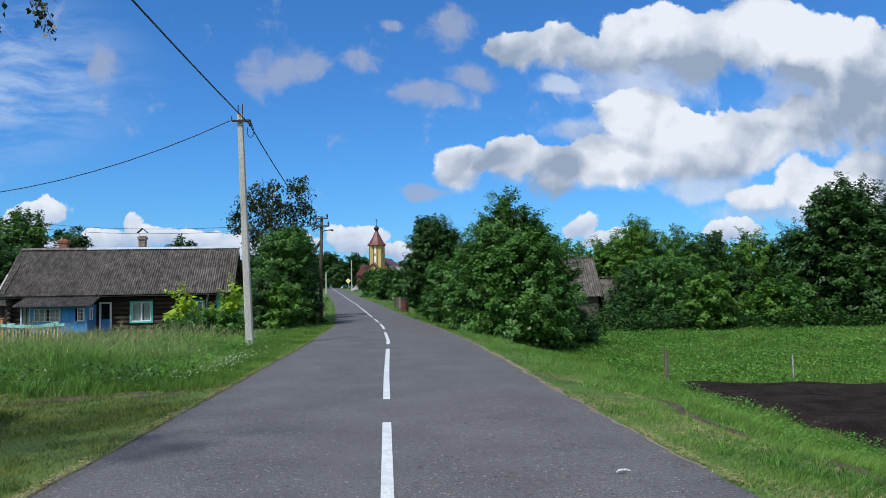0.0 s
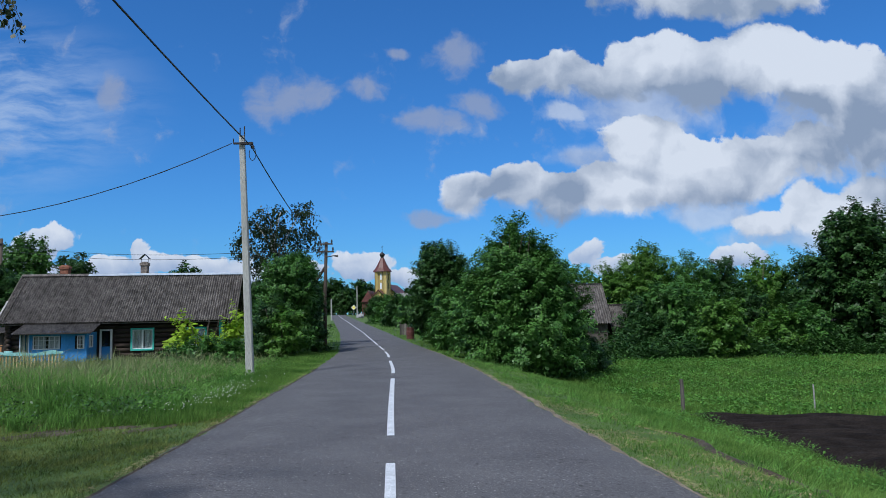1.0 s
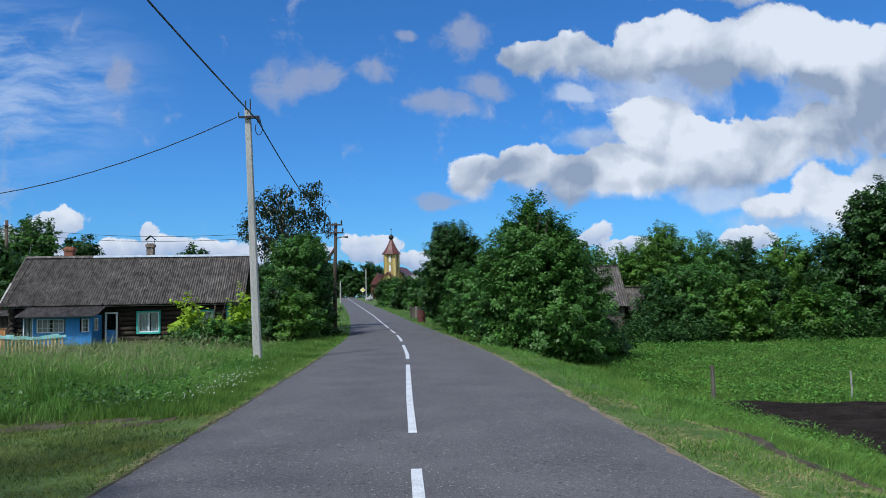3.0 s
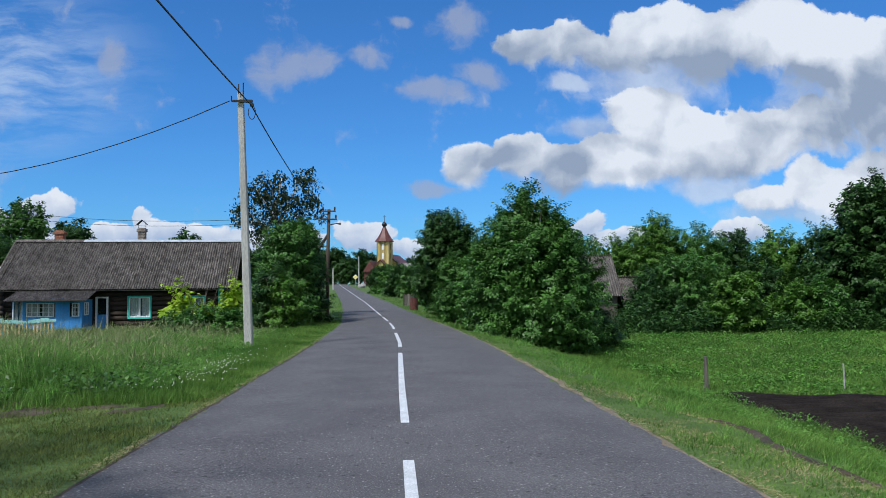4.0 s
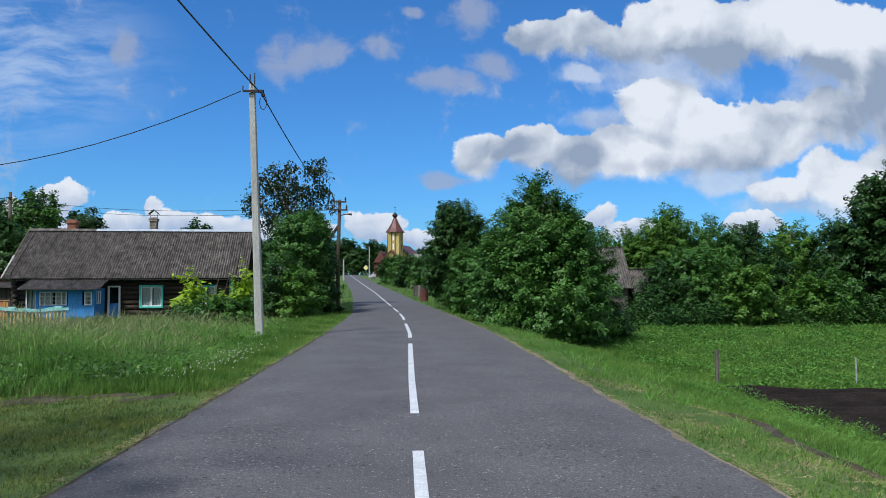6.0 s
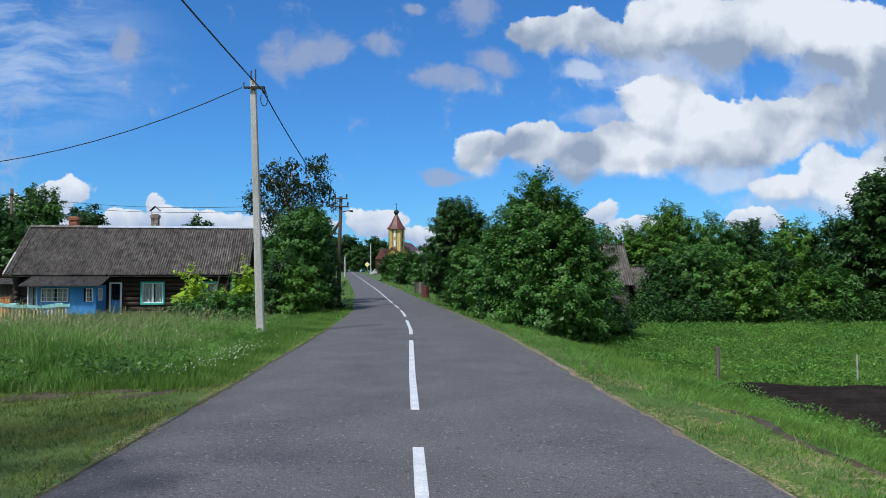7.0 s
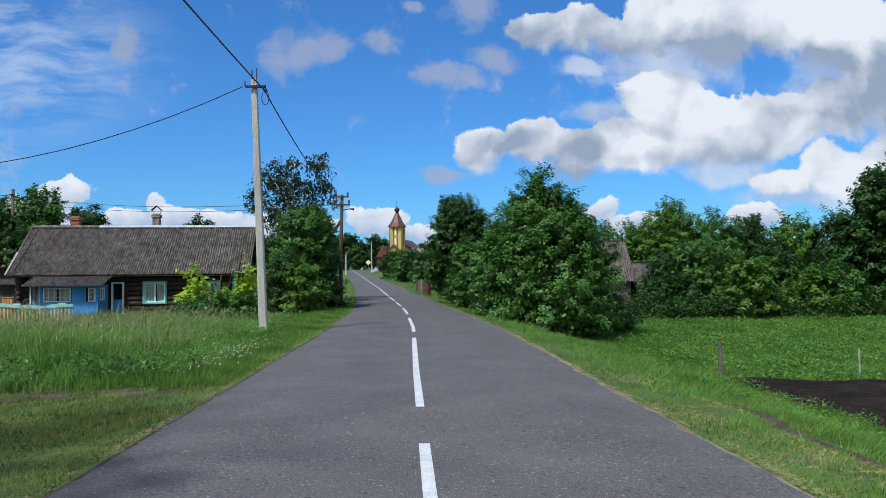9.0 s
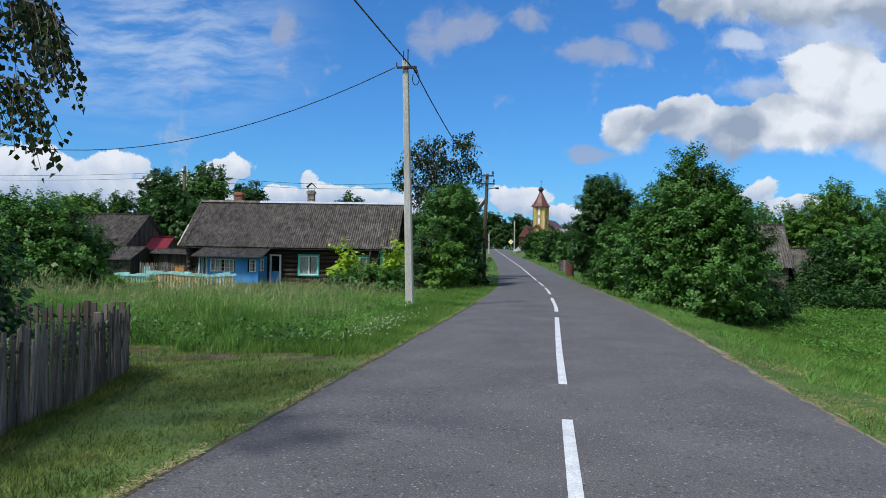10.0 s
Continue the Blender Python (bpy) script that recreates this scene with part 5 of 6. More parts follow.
# ---- the church at the road's end ----
def church():
    zg = float(road_z(209))
    ch = thing("church", -2.7, 209.0, zg, -14, "yellow boarded wooden church with a brown spire roof", "church")
    h = lambda z: z - zg
    w = 1.62
    tower = part("tower", Geo().box(-w, w, 0, 2 * w, 0, h(14.3)), YELLOW_BOARD, ch, "yellow boarded tower")
    for i in range(14):
        x = -w + 0.03 + i * (2 * w / 14)
        part("board", Geo().box(x, x + 0.2, -0.06, 0.0, h(5), h(14.2)), YELLOW_BOARD, tower)
        part("board", Geo().box(w, w + 0.06, i * 0.278 + 0.04, i * 0.278 + 0.24, h(5), h(14.2)), YELLOW_BOARD, tower)
    for x in (-w, -w / 3, w / 3, w):
        part("batten", Geo().box(x - 0.07, x + 0.07, -0.12, -0.06, h(5), h(14.2)), BOARD_WOOD, tower)
    for z0, z1 in ((h(12.0), h(13.6)), (h(9.6), h(11.2))):
        part("tower_window", Geo().box(-0.22, 0.22, -0.14, -0.07, z0, z1, 0.02), WHITE, tower)
        part("tower_window", Geo().box(w + 0.07, w + 0.13, w - 0.22, w + 0.22, z0, z1, 0.02), DARK_ROOM, tower)
    roof = Geo()
    prof = [(2.45, 14.2), (2.4, 14.35), (1.75, 15.2), (1.15, 16.3), (0.62, 17.5), (0.42, 18.0)]
    for r, z in prof:
        for k in range(8):
            a = math.pi / 8 + k * math.pi / 4
            roof.v.append((r * math.cos(a) * 1.06, w + r * math.sin(a) * 1.06, h(z)))
    for j in range(len(prof) - 1):
        roof.f += [(j * 8 + k, j * 8 + (k + 1) % 8, (j + 1) * 8 + (k + 1) % 8, (j + 1) * 8 + k) for k in range(8)]
    roof.f += [tuple(range(8))[::-1], tuple(range(40, 48))]
    part("spire_roof", roof, BROWN_ROOF, ch, "brown metal spire roof")
    dome = [(0.40, 17.9), (0.40, 18.25), (0.62, 18.5), (0.72, 18.8), (0.60, 19.1), (0.30, 19.35), (0.08, 19.6), (0.05, 20.4)]
    part("dome", Geo().tube([(0, w, h(z)) for r, z in dome], [r for r, z in dome], 12), IRON, ch, "dark onion dome", smooth=True)
    part("cross", Geo().box(-0.05, 0.05, w - 0.05, w + 0.05, h(20.3), h(21.3)).box(-0.32, 0.32, w - 0.05, w + 0.05, h(20.85), h(20.95)), IRON, ch)
    # nave behind, side porch, entrance gable
    part("nave_wall", Geo().box(-4.0, 4.0, 3.95, 18, 0, h(7.8)), YELLOW_BOARD, ch)
    part("nave_roof", Geo().prism([(-4.6, h(7.3)), (0, h(11.2)), (4.6, h(7.3)), (4.3, h(7.3)), (0, h(10.9)), (-4.3, h(7.3))], 3.6, 18.5), BROWN_ROOF, ch, "brown metal nave roof")
    part("nave_gable", Geo().prism([(-4.2, h(7.4)), (0, h(10.85)), (4.2, h(7.4))], 3.97, 4.05), YELLOW_BOARD, ch)
    part("entrance_wall", Geo().box(-1.9, 1.9, -2.6, -0.1, 0, h(7.2)), YELLOW_BOARD, ch)
    part("entrance_gable", Geo().prism([(-1.9, h(7.2)), (0, h(9.0)), (1.9, h(7.2))], -2.6, -0.1), YELLOW_BOARD, ch)
    part("entrance_roof", Geo().prism([(-2.4, h(6.9)), (0, h(9.35)), (2.4, h(6.9)), (2.15, h(6.9)), (0, h(9.0)), (-2.15, h(6.9))], -3.0, -0.07), BROWN_ROOF, ch)
    part("door", Geo().box(-0.7, 0.7, -2.68, -2.6, 0, h(5.2), 0.02), BOARD_WOOD, ch)
    part("side_porch_wall", Geo().box(-4.7, -2.2, -0.6, 4.0, 0, h(6.4)), BROWN_ROOF, ch)
    part("side_porch_roof", Geo().prism([(-5.2, h(6.2)), (-3.3, h(9.2)), (-1.7, h(6.2))], -1.1, 4.4), BROWN_ROOF, ch)
    for x in (-4.7, -3.5, -2.3):
        part("porch_pillar", Geo().box(x - 0.12, x + 0.12, -1.5, -1.26, 0, h(5.7), 0.02), BROWN_ROOF, ch)
    return ch


church()
zg = float(road_z(190))
out = thing("outbuilding", 1.2, 190, zg, -6, "low pale building with a light flat roof", "building")
part("wall", Geo().box(0, 8, 0, 6, 0, 4.6), STONE_GREY, out)
part("roof", Geo().box(-0.4, 8.4, -0.4, 6.4, 4.6, 5.5, 0.04), STONE_GREY, out, "pale grey roof")
for x in (1.2, 3.6, 6.0):
    w_ = part("window", Geo().box(x, x + 1.1, -0.05, 0.03, 1.6, 3.0, 0.02), WHITE, out)
    part("pane", Geo().box(x + 0.1, x + 1.0, -0.07, -0.055, 1.7, 2.9), DARK_ROOM, w_)
for i, (x, y, s) in enumerate(((-7.4, 176, 0.9), (-7.0, 180, 1.2), (-7.9, 184, 0.8))):
    g = Geo()
    bm = bmesh.new()
    bmesh.ops.create_icosphere(bm, subdivisions=2, radius=s * 0.6)
    for v in bm.verts:
        v.co *= 1 + 0.25 * noise.noise(v.co * 1.5 + Vector((i, 0, 0)))
    bm.verts.index_update()
    g.add([v.co for v in bm.verts], [[v.index for v in f.verts] for f in bm.faces])
    bm.free()
    b = part("boulder", g, STONE_GREY)
    b.location = (x, y, float(land_z(x, y)) + s * 0.3)
    tagged(b, "pale grey boulder on the verge near the church", "boulder", "boulders")


# ---- the birch that overhangs the near verge, and a shrub at the fence ----
def near_birch():
    r = np.random.default_rng(21)
    x0, y0 = -9.6, 3.7
    z0 = float(land_z(x0, y0))
    ob = thing("birch_tree", x0, y0, z0, 0, "tall birch with hanging twigs over the verge", "tree")
    part("trunk", Geo().tube([(0, 0, -0.3), (0.05, 0, 2), (0.1, 0.1, 5), (0.0, 0.1, 8.5), (0.1, 0, 11.5)], [0.20, 0.17, 0.14, 0.09, 0.03], 10), BIRCH_BARK, ob, smooth=True)
    # upper crown, out of view, placed so its shadow dims the left verge
    part("crown", raw_mesh("crown", crown(r, [(-0.4, -0.4, 9.2, 2.0, 2.3), (-1.6, -0.6, 8.0, 1.7, 1.6), (0.2, -1.6, 8.0, 1.6, 1.6), (-0.2, -0.2, 11.2, 1.2, 1.6)], 11000, 0.095, 0.7, 22, 0.6, 0.3), 4, LEAF_BIRCH_DIM), LEAF_BIRCH_DIM, ob)
    for a, b, c, twigs, long in (((0.1, 0.1, 5.0), (4.4, 1.7, 4.0), (5.9, 1.4, 3.48), 60, 0.5), ((0.1, 0.1, 4.4), (4.2, 1.3, 3.4), (5.8, 1.25, 2.95), 54, 0.45),
                                 ((0.1, 0.1, 5.8), (5.0, 1.4, 5.1), (6.45, 1.5, 4.65), 22, 0.45), ((0.1, 0.1, 4.8), (3.4, 1.9, 4.0), (5.3, 2.0, 3.75), 50, 0.6)):
        a, b, c = Vector(a), Vector(b), Vector(c)
        c2 = c + Vector((0.25, 0, -0.2))
        arm = Geo().tube([a, a.lerp(b, 0.5) + Vector((0, 0, 0.15)), b, c, c2], [0.06, 0.045, 0.022, 0.008, 0.003], 6)
        pos, axis = [], []
        for i in range(twigs):
            q = 0.25 + 0.75 * r.random()
            p = b.lerp(c, q) if i % 5 else b.lerp(c, 1.0)
            p = p + Vector(r.normal(0, 0.05, 3))
            d = Vector((0.35 * r.random() + 0.15, r.normal(0, 0.35), -0.55 - 0.5 * r.random())).normalized()
            ln = long * (0.45 + 0.75 * r.random())
            pts = [p + d * ln * s + Vector((0.05 * s, 0, -0.12 * s * s)) for s in (0, 0.33, 0.66, 1.0)]
            arm.tube(pts, [0.004, 0.0035, 0.0025, 0.0015], 4)
            n = int(ln / 0.028)
            for k in range(n):
                s = (k + r.random()) / n
                w = p + d * ln * s + Vector((0.05 * s, 0, -0.12 * s * s)) + Vector(r.normal(0, 0.022, 3))
                pos.append(w)
                axis.append((r.normal(0, 0.7), r.normal(0, 0.7), -0.9))
        part("branch", arm, BARK, ob)
        pos, axis = np.array(pos), unit(np.array(axis))
        normal = unit(np.cross(axis, unit(r.normal(size=axis.shape))))
        ln = 0.046 + 0.022 * r.random(len(pos))
        part("branch_leaves", raw_mesh("branch_leaves", quads(r, pos, normal, axis, ln, ln * 0.78), 4, LEAF_BIRCH_DIM), LEAF_BIRCH_DIM, ob)


near_birch()
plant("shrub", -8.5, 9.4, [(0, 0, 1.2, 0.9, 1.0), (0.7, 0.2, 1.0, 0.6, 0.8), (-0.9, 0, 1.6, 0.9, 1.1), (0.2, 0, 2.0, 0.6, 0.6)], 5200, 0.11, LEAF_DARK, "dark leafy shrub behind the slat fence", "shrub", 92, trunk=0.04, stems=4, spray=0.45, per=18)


# ---- grass, crops and flowers ----
def blades(r, x, y, height, width, lean=0.35, lift=0.0, curved=False):
    """Blades of grass, of one piece or curved in two, leaning with the wind a little."""
    n = len(x)
    a = r.random(n) * 2 * np.pi
    side = np.stack([np.cos(a), np.sin(a), np.zeros(n)], 1) * (width * (0.6 + 0.8 * r.random(n)))[:, None] * 0.5
    b = r.random(n) * 2 * np.pi
    bend = np.stack([np.cos(b) + 0.3, np.sin(b), np.zeros(n)], 1) * (height * lean * np.abs(r.normal(0.5, 0.5, n)))[:, None]
    base = np.stack([x, y, land_z(x, y) - 0.01 + lift], 1)
    rise = np.stack([np.zeros(n), np.zeros(n), height], 1)
    mid = base + bend * 0.28 + rise * 0.58
    top = base + bend + rise * (1 - 0.25 * lean)
    if not curved:
        return np.stack([base - side, base + side, top], 1).reshape(-1, 3)
    q = np.stack([base - side, base + side, mid + side * 0.85, base - side, mid + side * 0.85, mid - side * 0.85, mid - side * 0.85, mid + side * 0.85, top], 1)
    return q.reshape(-1, 3)


def patchy(x, y, size, seed):
    """Smooth patches from 0 to 1."""
    v = np.sin(x / size * 2.1 + seed) * np.sin(y / size * 1.7 + seed * 2.3) + np.sin((x + y) / size * 1.1 + seed * 0.7) + 0.6 * np.sin((x - 1.7 * y) / size * 2.9 + seed)
    return np.clip(0.5 + v * 0.28, 0, 1)


def stuff(name, verts, material, label, category, corners=3):
    return tagged(new(name, raw_mesh(name, verts, corners, material)), label, category, kind="stuff")


r_ = np.random.default_rng(40)


def spread(n, x0, x1, y0, y1, near=1.0):
    return r_.uniform(x0, x1, n), y0 + (y1 - y0) * r_.random(n) ** near


# tall uncut grass on the left, in tussocks
x, y = spread(13500, -26, -3.0, 12.3, 34.0, 1.55)
s = -(x - road_x(y))
front = 12.6 + 0.30 * np.clip(s - 3.2, 0, 20) + 1.3 * (patchy(x, y, 1.3, 1.0) - 0.5) + 0.9 * (patchy(x, y, 0.4, 7.0) - 0.5) + 0.9 * r_.random(len(x)) ** 2
inside = (y > front) & (s > 3.4 + 0.7 * patchy(x, y, 1.6, 2.0)) & ~((x < -18.3) & (y > 31.0)) & (r_.random(len(x)) < np.where(x < -14, 0.55, 1.0))
x, y, s, front = x[inside], y[inside], s[inside], front[inside]
tall = (0.36 + 0.50 * ease((s - 3.6) / 2.6)) * (0.72 + 0.56 * patchy(x, y, 1.1, 5.0)) * (0.75 + 0.45 * r_.random(len(x))) * (0.60 + 0.40 * ease((y - front) / 1.4)) * np.interp(y, [18, 25, 31], [1.0, 0.78, 0.56]) * np.where((x < -15.8) & (y > 25), 0.75, 1.0)
k = np.repeat(np.arange(len(x)), 21)
a, d = r_.random(len(k)) * 2 * np.pi, 0.16 * r_.random(len(k)) ** 0.6
bx_, by_ = x[k] + np.cos(a) * d, y[k] + np.sin(a) * d
hh = tall[k] * (0.55 + 0.55 * r_.random(len(k)))
stuff("tall_grass", blades(r_, bx_, by_, hh, 0.010, 1.0, curved=True), BLADE_TALL, "tall uncut summer grass before the house", "grass")
pick = (r_.random(len(k)) < 0.085) & (s[k] > 4.6) & (y[k] > front[k] + 1.2)
hx, hy_, ht = bx_[pick], by_[pick], tall[k][pick] * 1.15
stuff("grass_heads", blades(r_, hx, hy_, ht * 0.26, 0.016, 1.0, ht * 0.80), SEED, "straw-coloured seed heads of tall grass", "grass")
stuff("grass_stalks", blades(r_, hx, hy_, ht, 0.005, 0.2), SEED, "thin dry stalks in the tall grass", "grass")
# broad-leaved weeds among it
n = 9000
x, y = spread(n, -14, -3.7, 12.8, 30.0, 1.4)
ok = (y > 13.1 + 0.32 * np.clip(-x - 3.2, 0, 20)) & (patchy(x, y, 1.0, 31.0) > 0.55)
x, y = x[ok], y[ok]
n = len(x)
normal = unit(np.stack([r_.normal(0, 0.5, n), r_.normal(-0.3, 0.5, n), np.ones(n)], 1))
axis = r_.normal(size=(n, 3))
axis = unit(axis - normal * (axis * normal).sum(1, keepdims=True))
ln = 0.06 + 0.07 * r_.random(n)
stuff("meadow_weeds", quads(r_, np.stack([x, y, land_z(x, y) + 0.06 + 0.42 * r_.random(n)], 1), normal, axis, ln, ln * 0.6), LEAF_LIGHT, "broad-leaved weeds in the tall grass", "weeds", 4)

# verge of fresh grass along both edges
x, y = spread(95000, -5.8, -2.5, 12.0, 42.0, 1.5)
s = -(x - road_x(y))
ok = (s > road_left(y) - 0.03 + 0.12 * patchy(x, y, 0.5, 4.0)) & (s < 4.0 + 1.6 * r_.random(len(x))) & (y > 12.3 + 0.30 * np.clip(s - 3.2, 0, 20) + 1.2 * (patchy(x, y, 0.9, 3.0) - 0.5) + 0.5 * r_.random(len(x)))
x, y, s = x[ok], y[ok], s[ok]
stuff("verge_grass", blades(r_, x, y, (0.06 + 0.22 * ease((s - 2.7) / 1.2)) * (0.5 + 0.8 * r_.random(len(x))), 0.014, 0.6), BLADE_FRESH, "fresh green grass along the road edge", "grass")
# mown, trodden turf nearest on the left
x, y = spread(300000, -9.0, -2.6, 3.2, 15.6, 1.1)
s = -(x - road_x(y))
front = 12.9 + 0.32 * np.clip(s - 3.2, 0, 20)
fence_x = -4.95 - 1.18 * (y - 5.4) / 5.26
ok = (y < front + 0.6 * r_.random(len(x))) & (s > road_left(y) - 0.04 + 0.14 * patchy(x, y, 0.45, 6.0)) & ((x > fence_x - 0.4) | (y > 10.9)) & (r_.random(len(x)) < 0.25 + 0.75 * patchy(x, y, 0.7, 8.0))
x, y = x[ok], y[ok]
stuff("mown_grass", blades(r_, x, y, 0.02 + 0.075 * r_.random(len(x)) ** 2 * (0.3 + patchy(x, y, 0.9, 9.0) + 0.8 * patchy(x, y, 0.22, 2.0)), 0.010, 1.1), BLADE_SHORT, "short trodden grass beside the slat fence", "grass")
x, y = spread(12000, -8.0, -3.2, 9.5, 14.0)
ok = (patchy(x, y, 0.8, 44.0) + 0.4 * patchy(x, y, 0.2, 4.0) > 0.85) & (y < 13.2 + 0.30 * np.clip(-x - 3.2, 0, 20))
x, y = x[ok], y[ok]
stuff("cut_grass", blades(r_, x, y, 0.02 + 0.05 * r_.random(len(x)), 0.012, 2.5), STRAW, "dull cut grass lying on the verge", "grass")
# grass at the foot of the fence
x, y = spread(9000, -0.35, 0.35, 5.4, 10.9)
x = x - 4.95 - 1.18 * (y - 5.4) / 5.26
stuff("fence_grass", blades(r_, x, y, 0.04 + 0.13 * r_.random(len(x)), 0.010, 0.8), BLADE_SHORT, "longer grass at the foot of the fence", "grass")
# the slope on the right
x, y = spread(250000, 2.4, 8.7, 3.6, 34.0, 1.6)
s = x - road_x(y)
ok = (s > road_half(y) - 0.03 + 0.16 * patchy(x, y, 0.5, 11.0) * patchy(x, y, 0.17, 6.0) + 0.10 * ease(1 - np.abs(y - 16) / 7)) & ~((x > 8.0) & (y > 8.6) & (y < 21.0)) & (r_.random(len(x)) < 0.25 + 0.75 * patchy(x, y, 0.8, 12.0)) & ~((np.abs(x - (4.75 - 0.06 * (y - 4))) < 0.08) & (y < 10.5))
x, y, s = x[ok], y[ok], s[ok]
stuff("slope_grass", blades(r_, x, y, (0.03 + 0.09 * r_.random(len(x))) * (0.6 + 0.9 * patchy(x, y, 1.1, 14.0)) * (0.6 + 1.4 * ease((s - 4.0) / 1.6)), 0.012, 0.9), BLADE_FRESH, "rough green grass on the slope to the garden", "grass")
x, y = spread(52000, 2.8, 6.6, 3.6, 15.0)
ok = (patchy(x, y, 0.8, 15.0) + 0.5 * patchy(x, y, 0.23, 5.0) > 0.74) & (x > road_half(y) + 0.04)
x, y = x[ok], y[ok]
stuff("dry_grass", blades(r_, x, y, 0.02 + 0.05 * r_.random(len(x)), 0.012, 2.2), STRAW, "dry yellow grass on the road slope", "grass")
x, y = spread(60000, 5.4, 8.3, 7.0, 20.5)
ok = (patchy(x, y, 0.7, 17.0) + 0.4 * patchy(x, y, 0.27, 3.0) > 0.5 - 0.35 * ease((x - 6.8) / 1.0))
x, y = x[ok], y[ok]
stuff("bank_grass", blades(r_, x, y, (0.08 + 0.20 * r_.random(len(x))) * (0.45 + 0.8 * patchy(x, y, 0.5, 18.0)), 0.014, 0.9), BLADE_FRESH, "longer green grass along the soil bed", "grass")
# broad-leaved weeds and stray tufts on the bank of the soil bed
x, y = spread(9000, 6.2, 8.4, 7.5, 21.0)
ok = patchy(x, y, 0.45, 41.0) > 0.52
x, y = x[ok], y[ok]
n = len(x)
normal = unit(np.stack([r_.normal(0, 0.5, n), r_.normal(-0.3, 0.5, n), np.ones(n)], 1))
axis = r_.normal(size=(n, 3))
axis = unit(axis - normal * (axis * normal).sum(1, keepdims=True))
ln = 0.05 + 0.06 * r_.random(n)
ln *= 0.65
stuff("bank_weeds", quads(r_, np.stack([x, y, land_z(x, y) + 0.04 + 0.22 * r_.random(n)], 1), normal, axis, ln, ln * 0.6), CROP, "broad-leaved weeds along the soil bed", "weeds", 4)
x, y = spread(420, 3.0, 8.0, 4.0, 30.0)
x = x[x > road_half(y) + 0.15]
y = y[:len(x)]
k = np.repeat(np.arange(len(x)), 26)
a, d = r_.random(len(k)) * 2 * np.pi, 0.09 * r_.random(len(k)) ** 0.6
stuff("grass_tufts", blades(r_, x[k] + np.cos(a) * d, y[k] + np.sin(a) * d, 0.10 + 0.20 * r_.random(len(k)), 0.011, 1.1), BLADE_TALL, "darker tufts of longer grass on the slope", "grass")
# straw and grit strewn along both edges of the asphalt
n = 16000
y = 4.0 + 24 * r_.random(n) ** 1.4
edge = np.where(r_.random(n) < 0.5, -1.0, 1.0)
off = r_.normal(0.03, 0.09, n)
x = road_x(y) + edge * (np.where(edge < 0, road_left(y), road_half(y)) + off)
ok = (patchy(x, y, 0.6, 51.0) + 0.5 * patchy(x, y, 0.15, 52.0) > 0.62) & (off > -0.2)
x, y, off = x[ok], y[ok], off[ok]
stuff("edge_straw", blades(r_, x, y, 0.012 + 0.02 * r_.random(len(x)), 0.010, 3.4, np.where(off < 0, 0.10, 0.03) * (off < 0.1)), STRAW, "dry straw strewn along the asphalt edge", "straw")
# bare patch of trodden earth before the tall grass
g = Geo()
px, py = np.arange(-8.2, -3.4, 0.12), np.arange(9.6, 14.6, 0.12)
for yy in py:
    for xx in px:
        mid = 12.2 + 0.30 * (-xx - 3.2)
        v = 0.55 - abs(yy - mid) / 1.1 - 0.35 * abs(xx + 5.6) / 1.6 + 1.1 * noise.noise(Vector((xx * 1.1, yy * 1.6, 3))) + 0.5 * noise.noise(Vector((xx * 4, yy * 5, 8)))
        g.v.append((xx, yy, float(land_z(xx, yy)) + max(-0.04, min(0.02, v * 0.05))))
W = len(px)
g.f = [(j * W + i, j * W + i + 1, (j + 1) * W + i + 1, (j + 1) * W + i) for j in range(len(py) - 1) for i in range(W - 1)]
tagged(part("bare_earth", g, EARTH, smooth=True), "bare trodden earth before the tall grass", "earth", kind="structure")
# the far verges
x, y = spread(40000, -14, 6, 32, 120, 1.6)
s = np.abs(x - road_x(y))
ok = (s > road_half(y) + 0.05) & (s < road_half(y) + 3.2)
x, y = x[ok], y[ok]
stuff("far_verge_grass", blades(r_, x, y, 0.08 + 0.14 * r_.random(len(x)), 0.035, 0.6), BLADE_FRESH, "green grass verge along the far road", "grass")


def low_leaves(n, x0, x1, y0, y1, high, size, seed, near=1.0, rows=0.0):
    x, y = spread(n, x0, x1, y0, y1, near)
    if rows:
        y = np.round(y / rows) * rows + r_.normal(0, rows * 0.2, n)
    z = land_z(x, y) + high * r_.random(n) ** 0.8 * (0.3 + 0.9 * patchy(x, y, 1.5, seed)) * (0.5 + 0.8 * patchy(x, y, 0.4, seed + 3))
    normal = unit(np.stack([r_.normal(0, 0.5, n), r_.normal(0, 0.5, n), np.ones(n)], 1))
    axis = r_.normal(size=(n, 3))
    axis = unit(axis - normal * (axis * normal).sum(1, keepdims=True))
    ln = size * (0.6 + 0.8 * r_.random(n))
    return quads(r_, np.stack([x, y, z], 1), normal, axis, ln, ln * 0.6)


stuff("garden_plants", low_leaves(70000, 7.6, 34, 20.9, 40.5, 0.30, 0.10, 21.0, 1.1), CROP, "low green vegetable plants and weeds in rows", "plants", 4)
x, y = spread(90000, 7.0, 34, 20.9, 40.5, 1.2)
stuff("garden_grass", blades(r_, x, y, 0.12 + 0.25 * r_.random(len(x)), 0.022, 0.5), BLADE_FRESH, "green grass among the garden plants", "grass")
belt = low_leaves(36000, 8.5, 36, 39.4, 43.2, 1.25, 0.17, 25.0)
stuff("tall_weeds", belt, LEAF_DARK, "belt of tall green weeds at the garden's end", "weeds", 4)
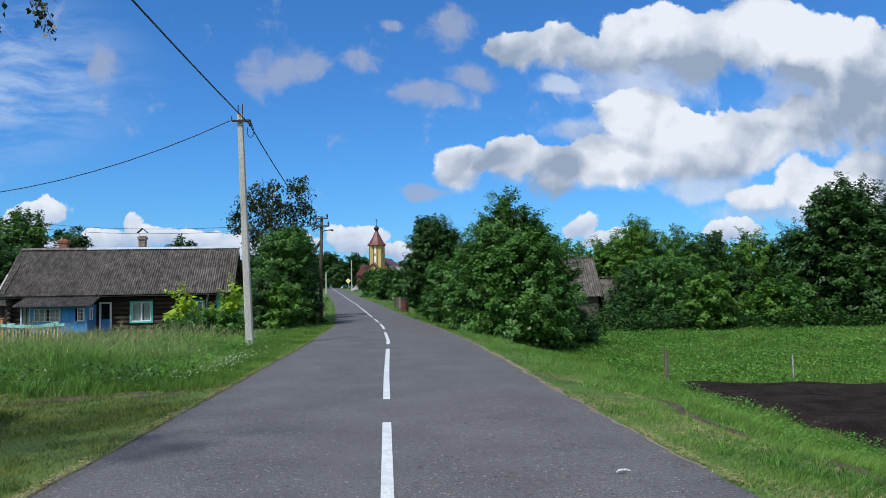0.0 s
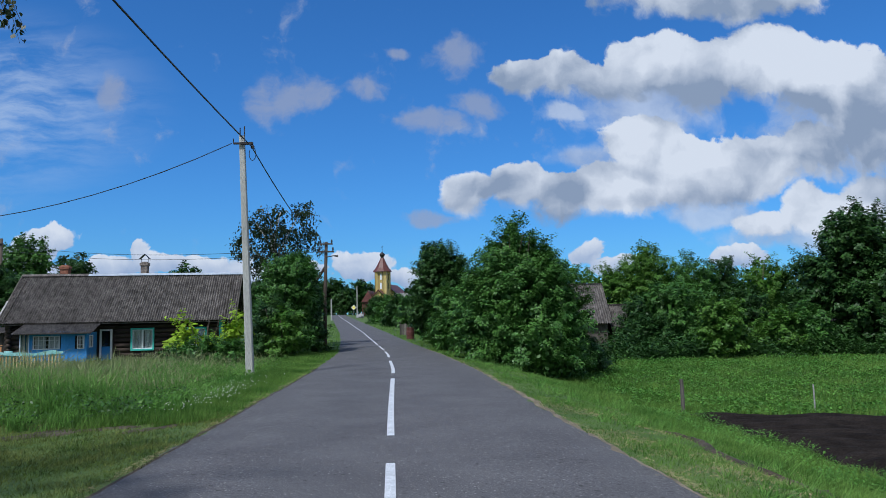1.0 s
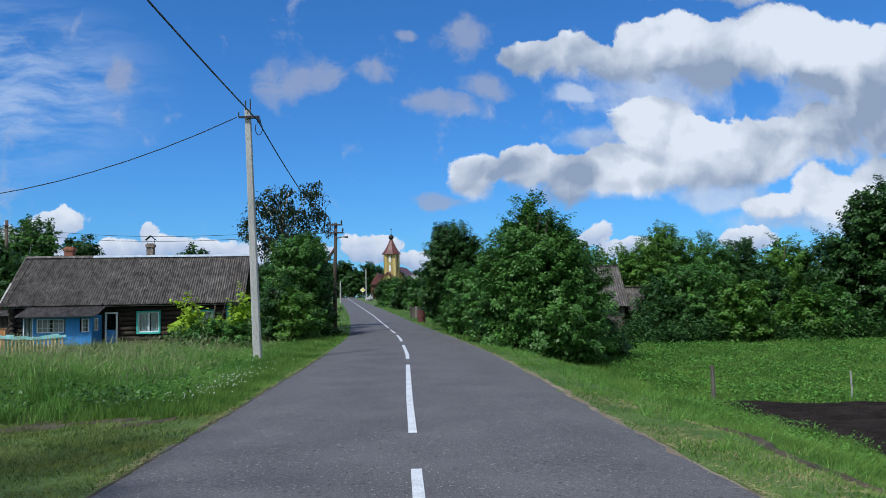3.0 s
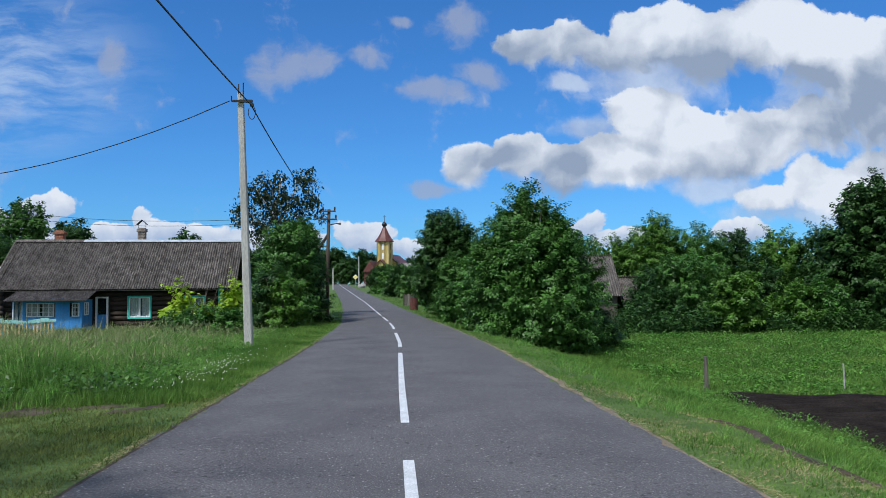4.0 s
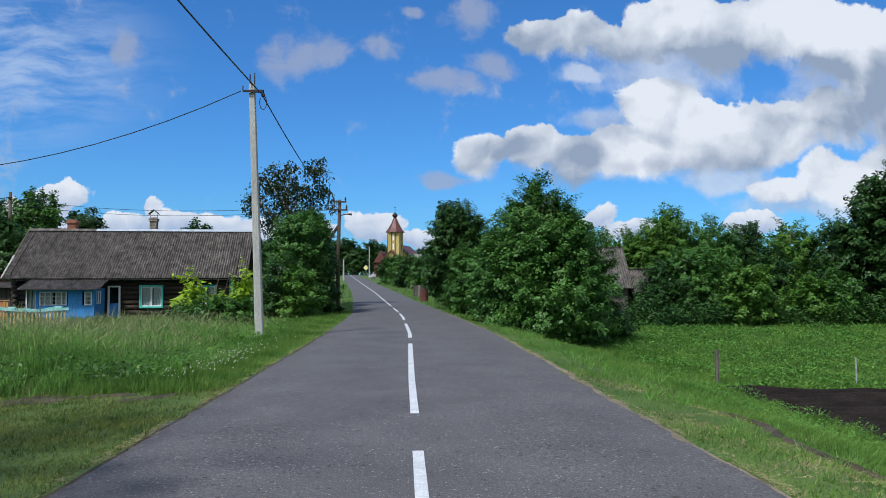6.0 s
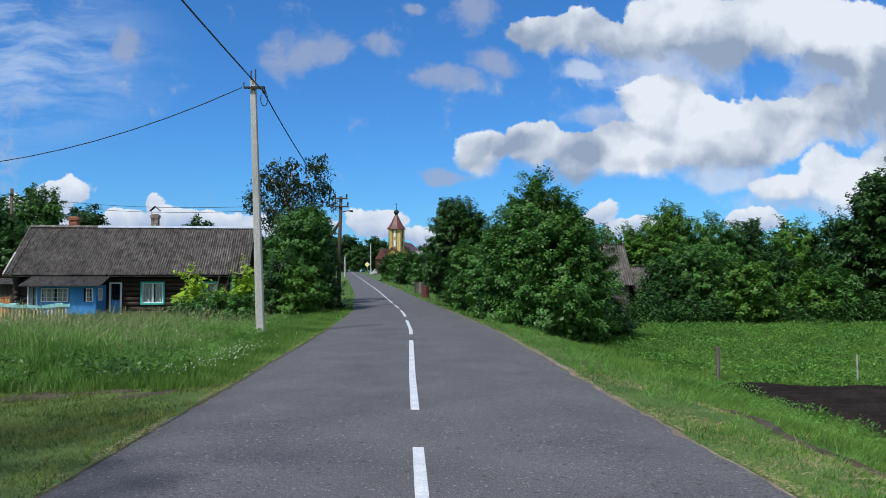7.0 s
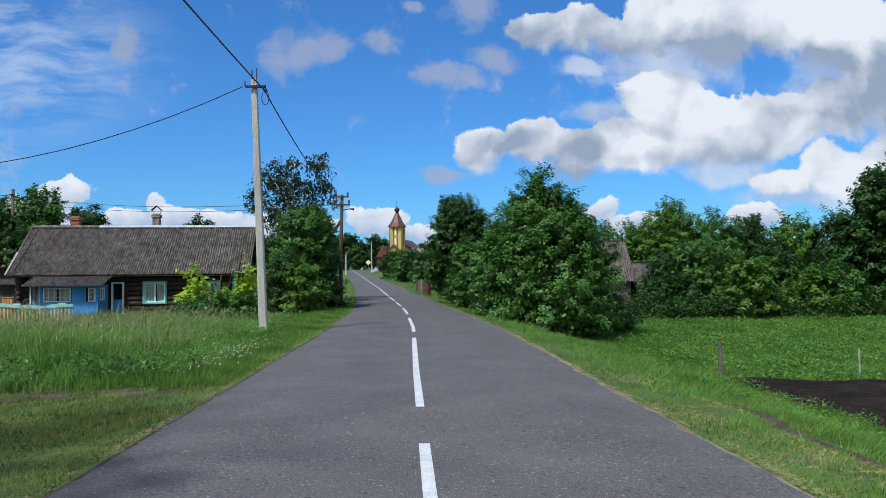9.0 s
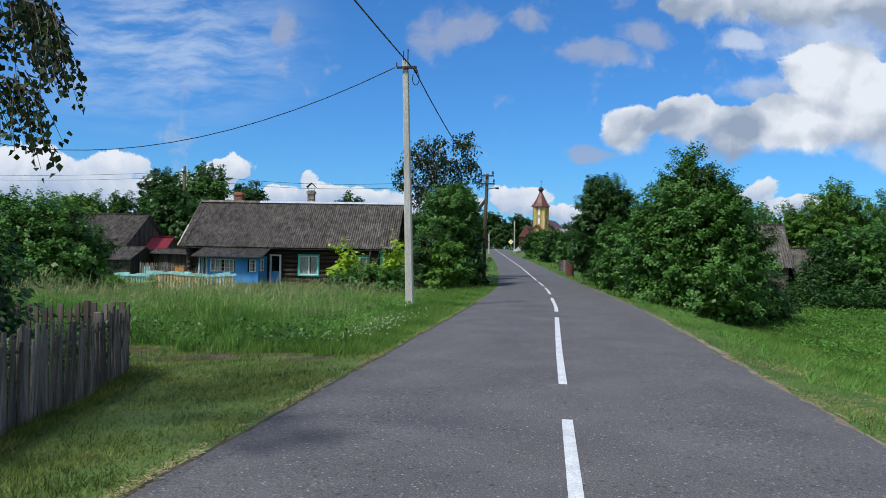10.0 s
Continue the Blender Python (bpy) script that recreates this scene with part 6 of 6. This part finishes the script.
stuff("yard_plants", low_leaves(9000, -24.0, -17.6, 31.2, 33.6, 1.05, 0.18, 27.0), CROP, "leafy vegetable plants inside the fence", "plants", 4)
stuff("yard_grass", blades(r_, *spread(16000, -24, -9.2, 34.5, 41.5), 0.15 + 0.3 * r_.random(16000), 0.025, 0.5), BLADE_FRESH, "green grass in the house yard", "grass")

# dark weeds added behind the slat fence to darken its gaps, and dark ones at the front of the meadow
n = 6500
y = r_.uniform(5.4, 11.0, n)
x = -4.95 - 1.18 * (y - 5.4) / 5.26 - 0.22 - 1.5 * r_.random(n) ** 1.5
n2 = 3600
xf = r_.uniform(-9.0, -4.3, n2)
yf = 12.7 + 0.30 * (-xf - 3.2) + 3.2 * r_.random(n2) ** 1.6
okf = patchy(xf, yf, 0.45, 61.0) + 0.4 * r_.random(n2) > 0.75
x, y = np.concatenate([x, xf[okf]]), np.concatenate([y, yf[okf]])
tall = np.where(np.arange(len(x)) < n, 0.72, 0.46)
n = len(x)
normal = unit(np.stack([r_.normal(0, 0.6, n), r_.normal(-0.3, 0.6, n), np.ones(n)], 1))
axis = r_.normal(size=(n, 3))
axis = unit(axis - normal * (axis * normal).sum(1, keepdims=True))
ln = 0.05 + 0.06 * r_.random(n)
stuff("fence_weeds", quads(r_, np.stack([x, y, land_z(x, y) + 0.03 + tall * r_.random(n)], 1), normal, axis, ln, ln * 0.55), LEAF_DARK, "dark green weeds at the meadow front and darkening the fence gaps", "weeds", 4)

heads, n = [], 260
x = -3.75 + r_.normal(0, 0.42, n)
y = 15.2 + r_.normal(0, 2.2, n)
s = -x
ok = (s > 2.95) & (y > 12.9)
x, y = x[ok], y[ok]
z = land_z(x, y) + 0.16 + 0.12 * r_.random(len(x))
for dx, dy in ((1, 0), (0, 1), (0.7, 0.7)):
    d = np.array([dx, dy, 0]) * 0.012
    c = np.stack([x, y, z], 1)
    up = np.array([0, 0, 0.012])
    heads.append(np.stack([c - d, c - up, c + d, c + up], 1).reshape(-1, 3))
stuff("clover_flowers", np.concatenate(heads), CLOVER, "small white clover flowers in the verge", "flowers", 4)

# pale scraps lying on the asphalt
for x, y, turn in ((1.93, 4.82, 20),):
    g = Geo().tube([(-0.07, 0, 0.012), (-0.03, 0.012, 0.02), (0.03, 0.01, 0.018), (0.07, -0.012, 0.012)], [0.004, 0.012, 0.012, 0.004], 6)
    b = part("dry_leaf", g, CURTAIN)
    b.matrix_basis = pose(x, y, 0.0, 0, 0, turn)
    tagged(b, "pale curled dry leaf lying on asphalt", "leaf")

# crumbled dirt and grit along the left edge of the asphalt
g = Geo()
for y in np.arange(4.5, 26, 0.18):
    c, h = float(road_x(y)), float(road_left(y))
    wide = -0.02 + 0.25 * max(0.0, noise.noise(Vector((y * 0.5, 2.0, 9)))) + 0.03 * random.random()
    a, m_, b = c - h + 0.10, c - h - wide * 0.6, c - h - wide
    g.v += [(a, y, float(road_z(y)) - 0.05), (m_, y, float(land_z(m_, y)) + 0.012), (b, y, float(land_z(b, y)) - 0.006)]
n = len(g.v) // 3
g.f = [(3 * i + k, 3 * i + k + 3, 3 * i + k + 4, 3 * i + k + 1) for i in range(n - 1) for k in range(2)]
tagged(part("dirt_edge", g, EARTH), "crumbled dirt along the asphalt edge", "road edge", kind="structure")
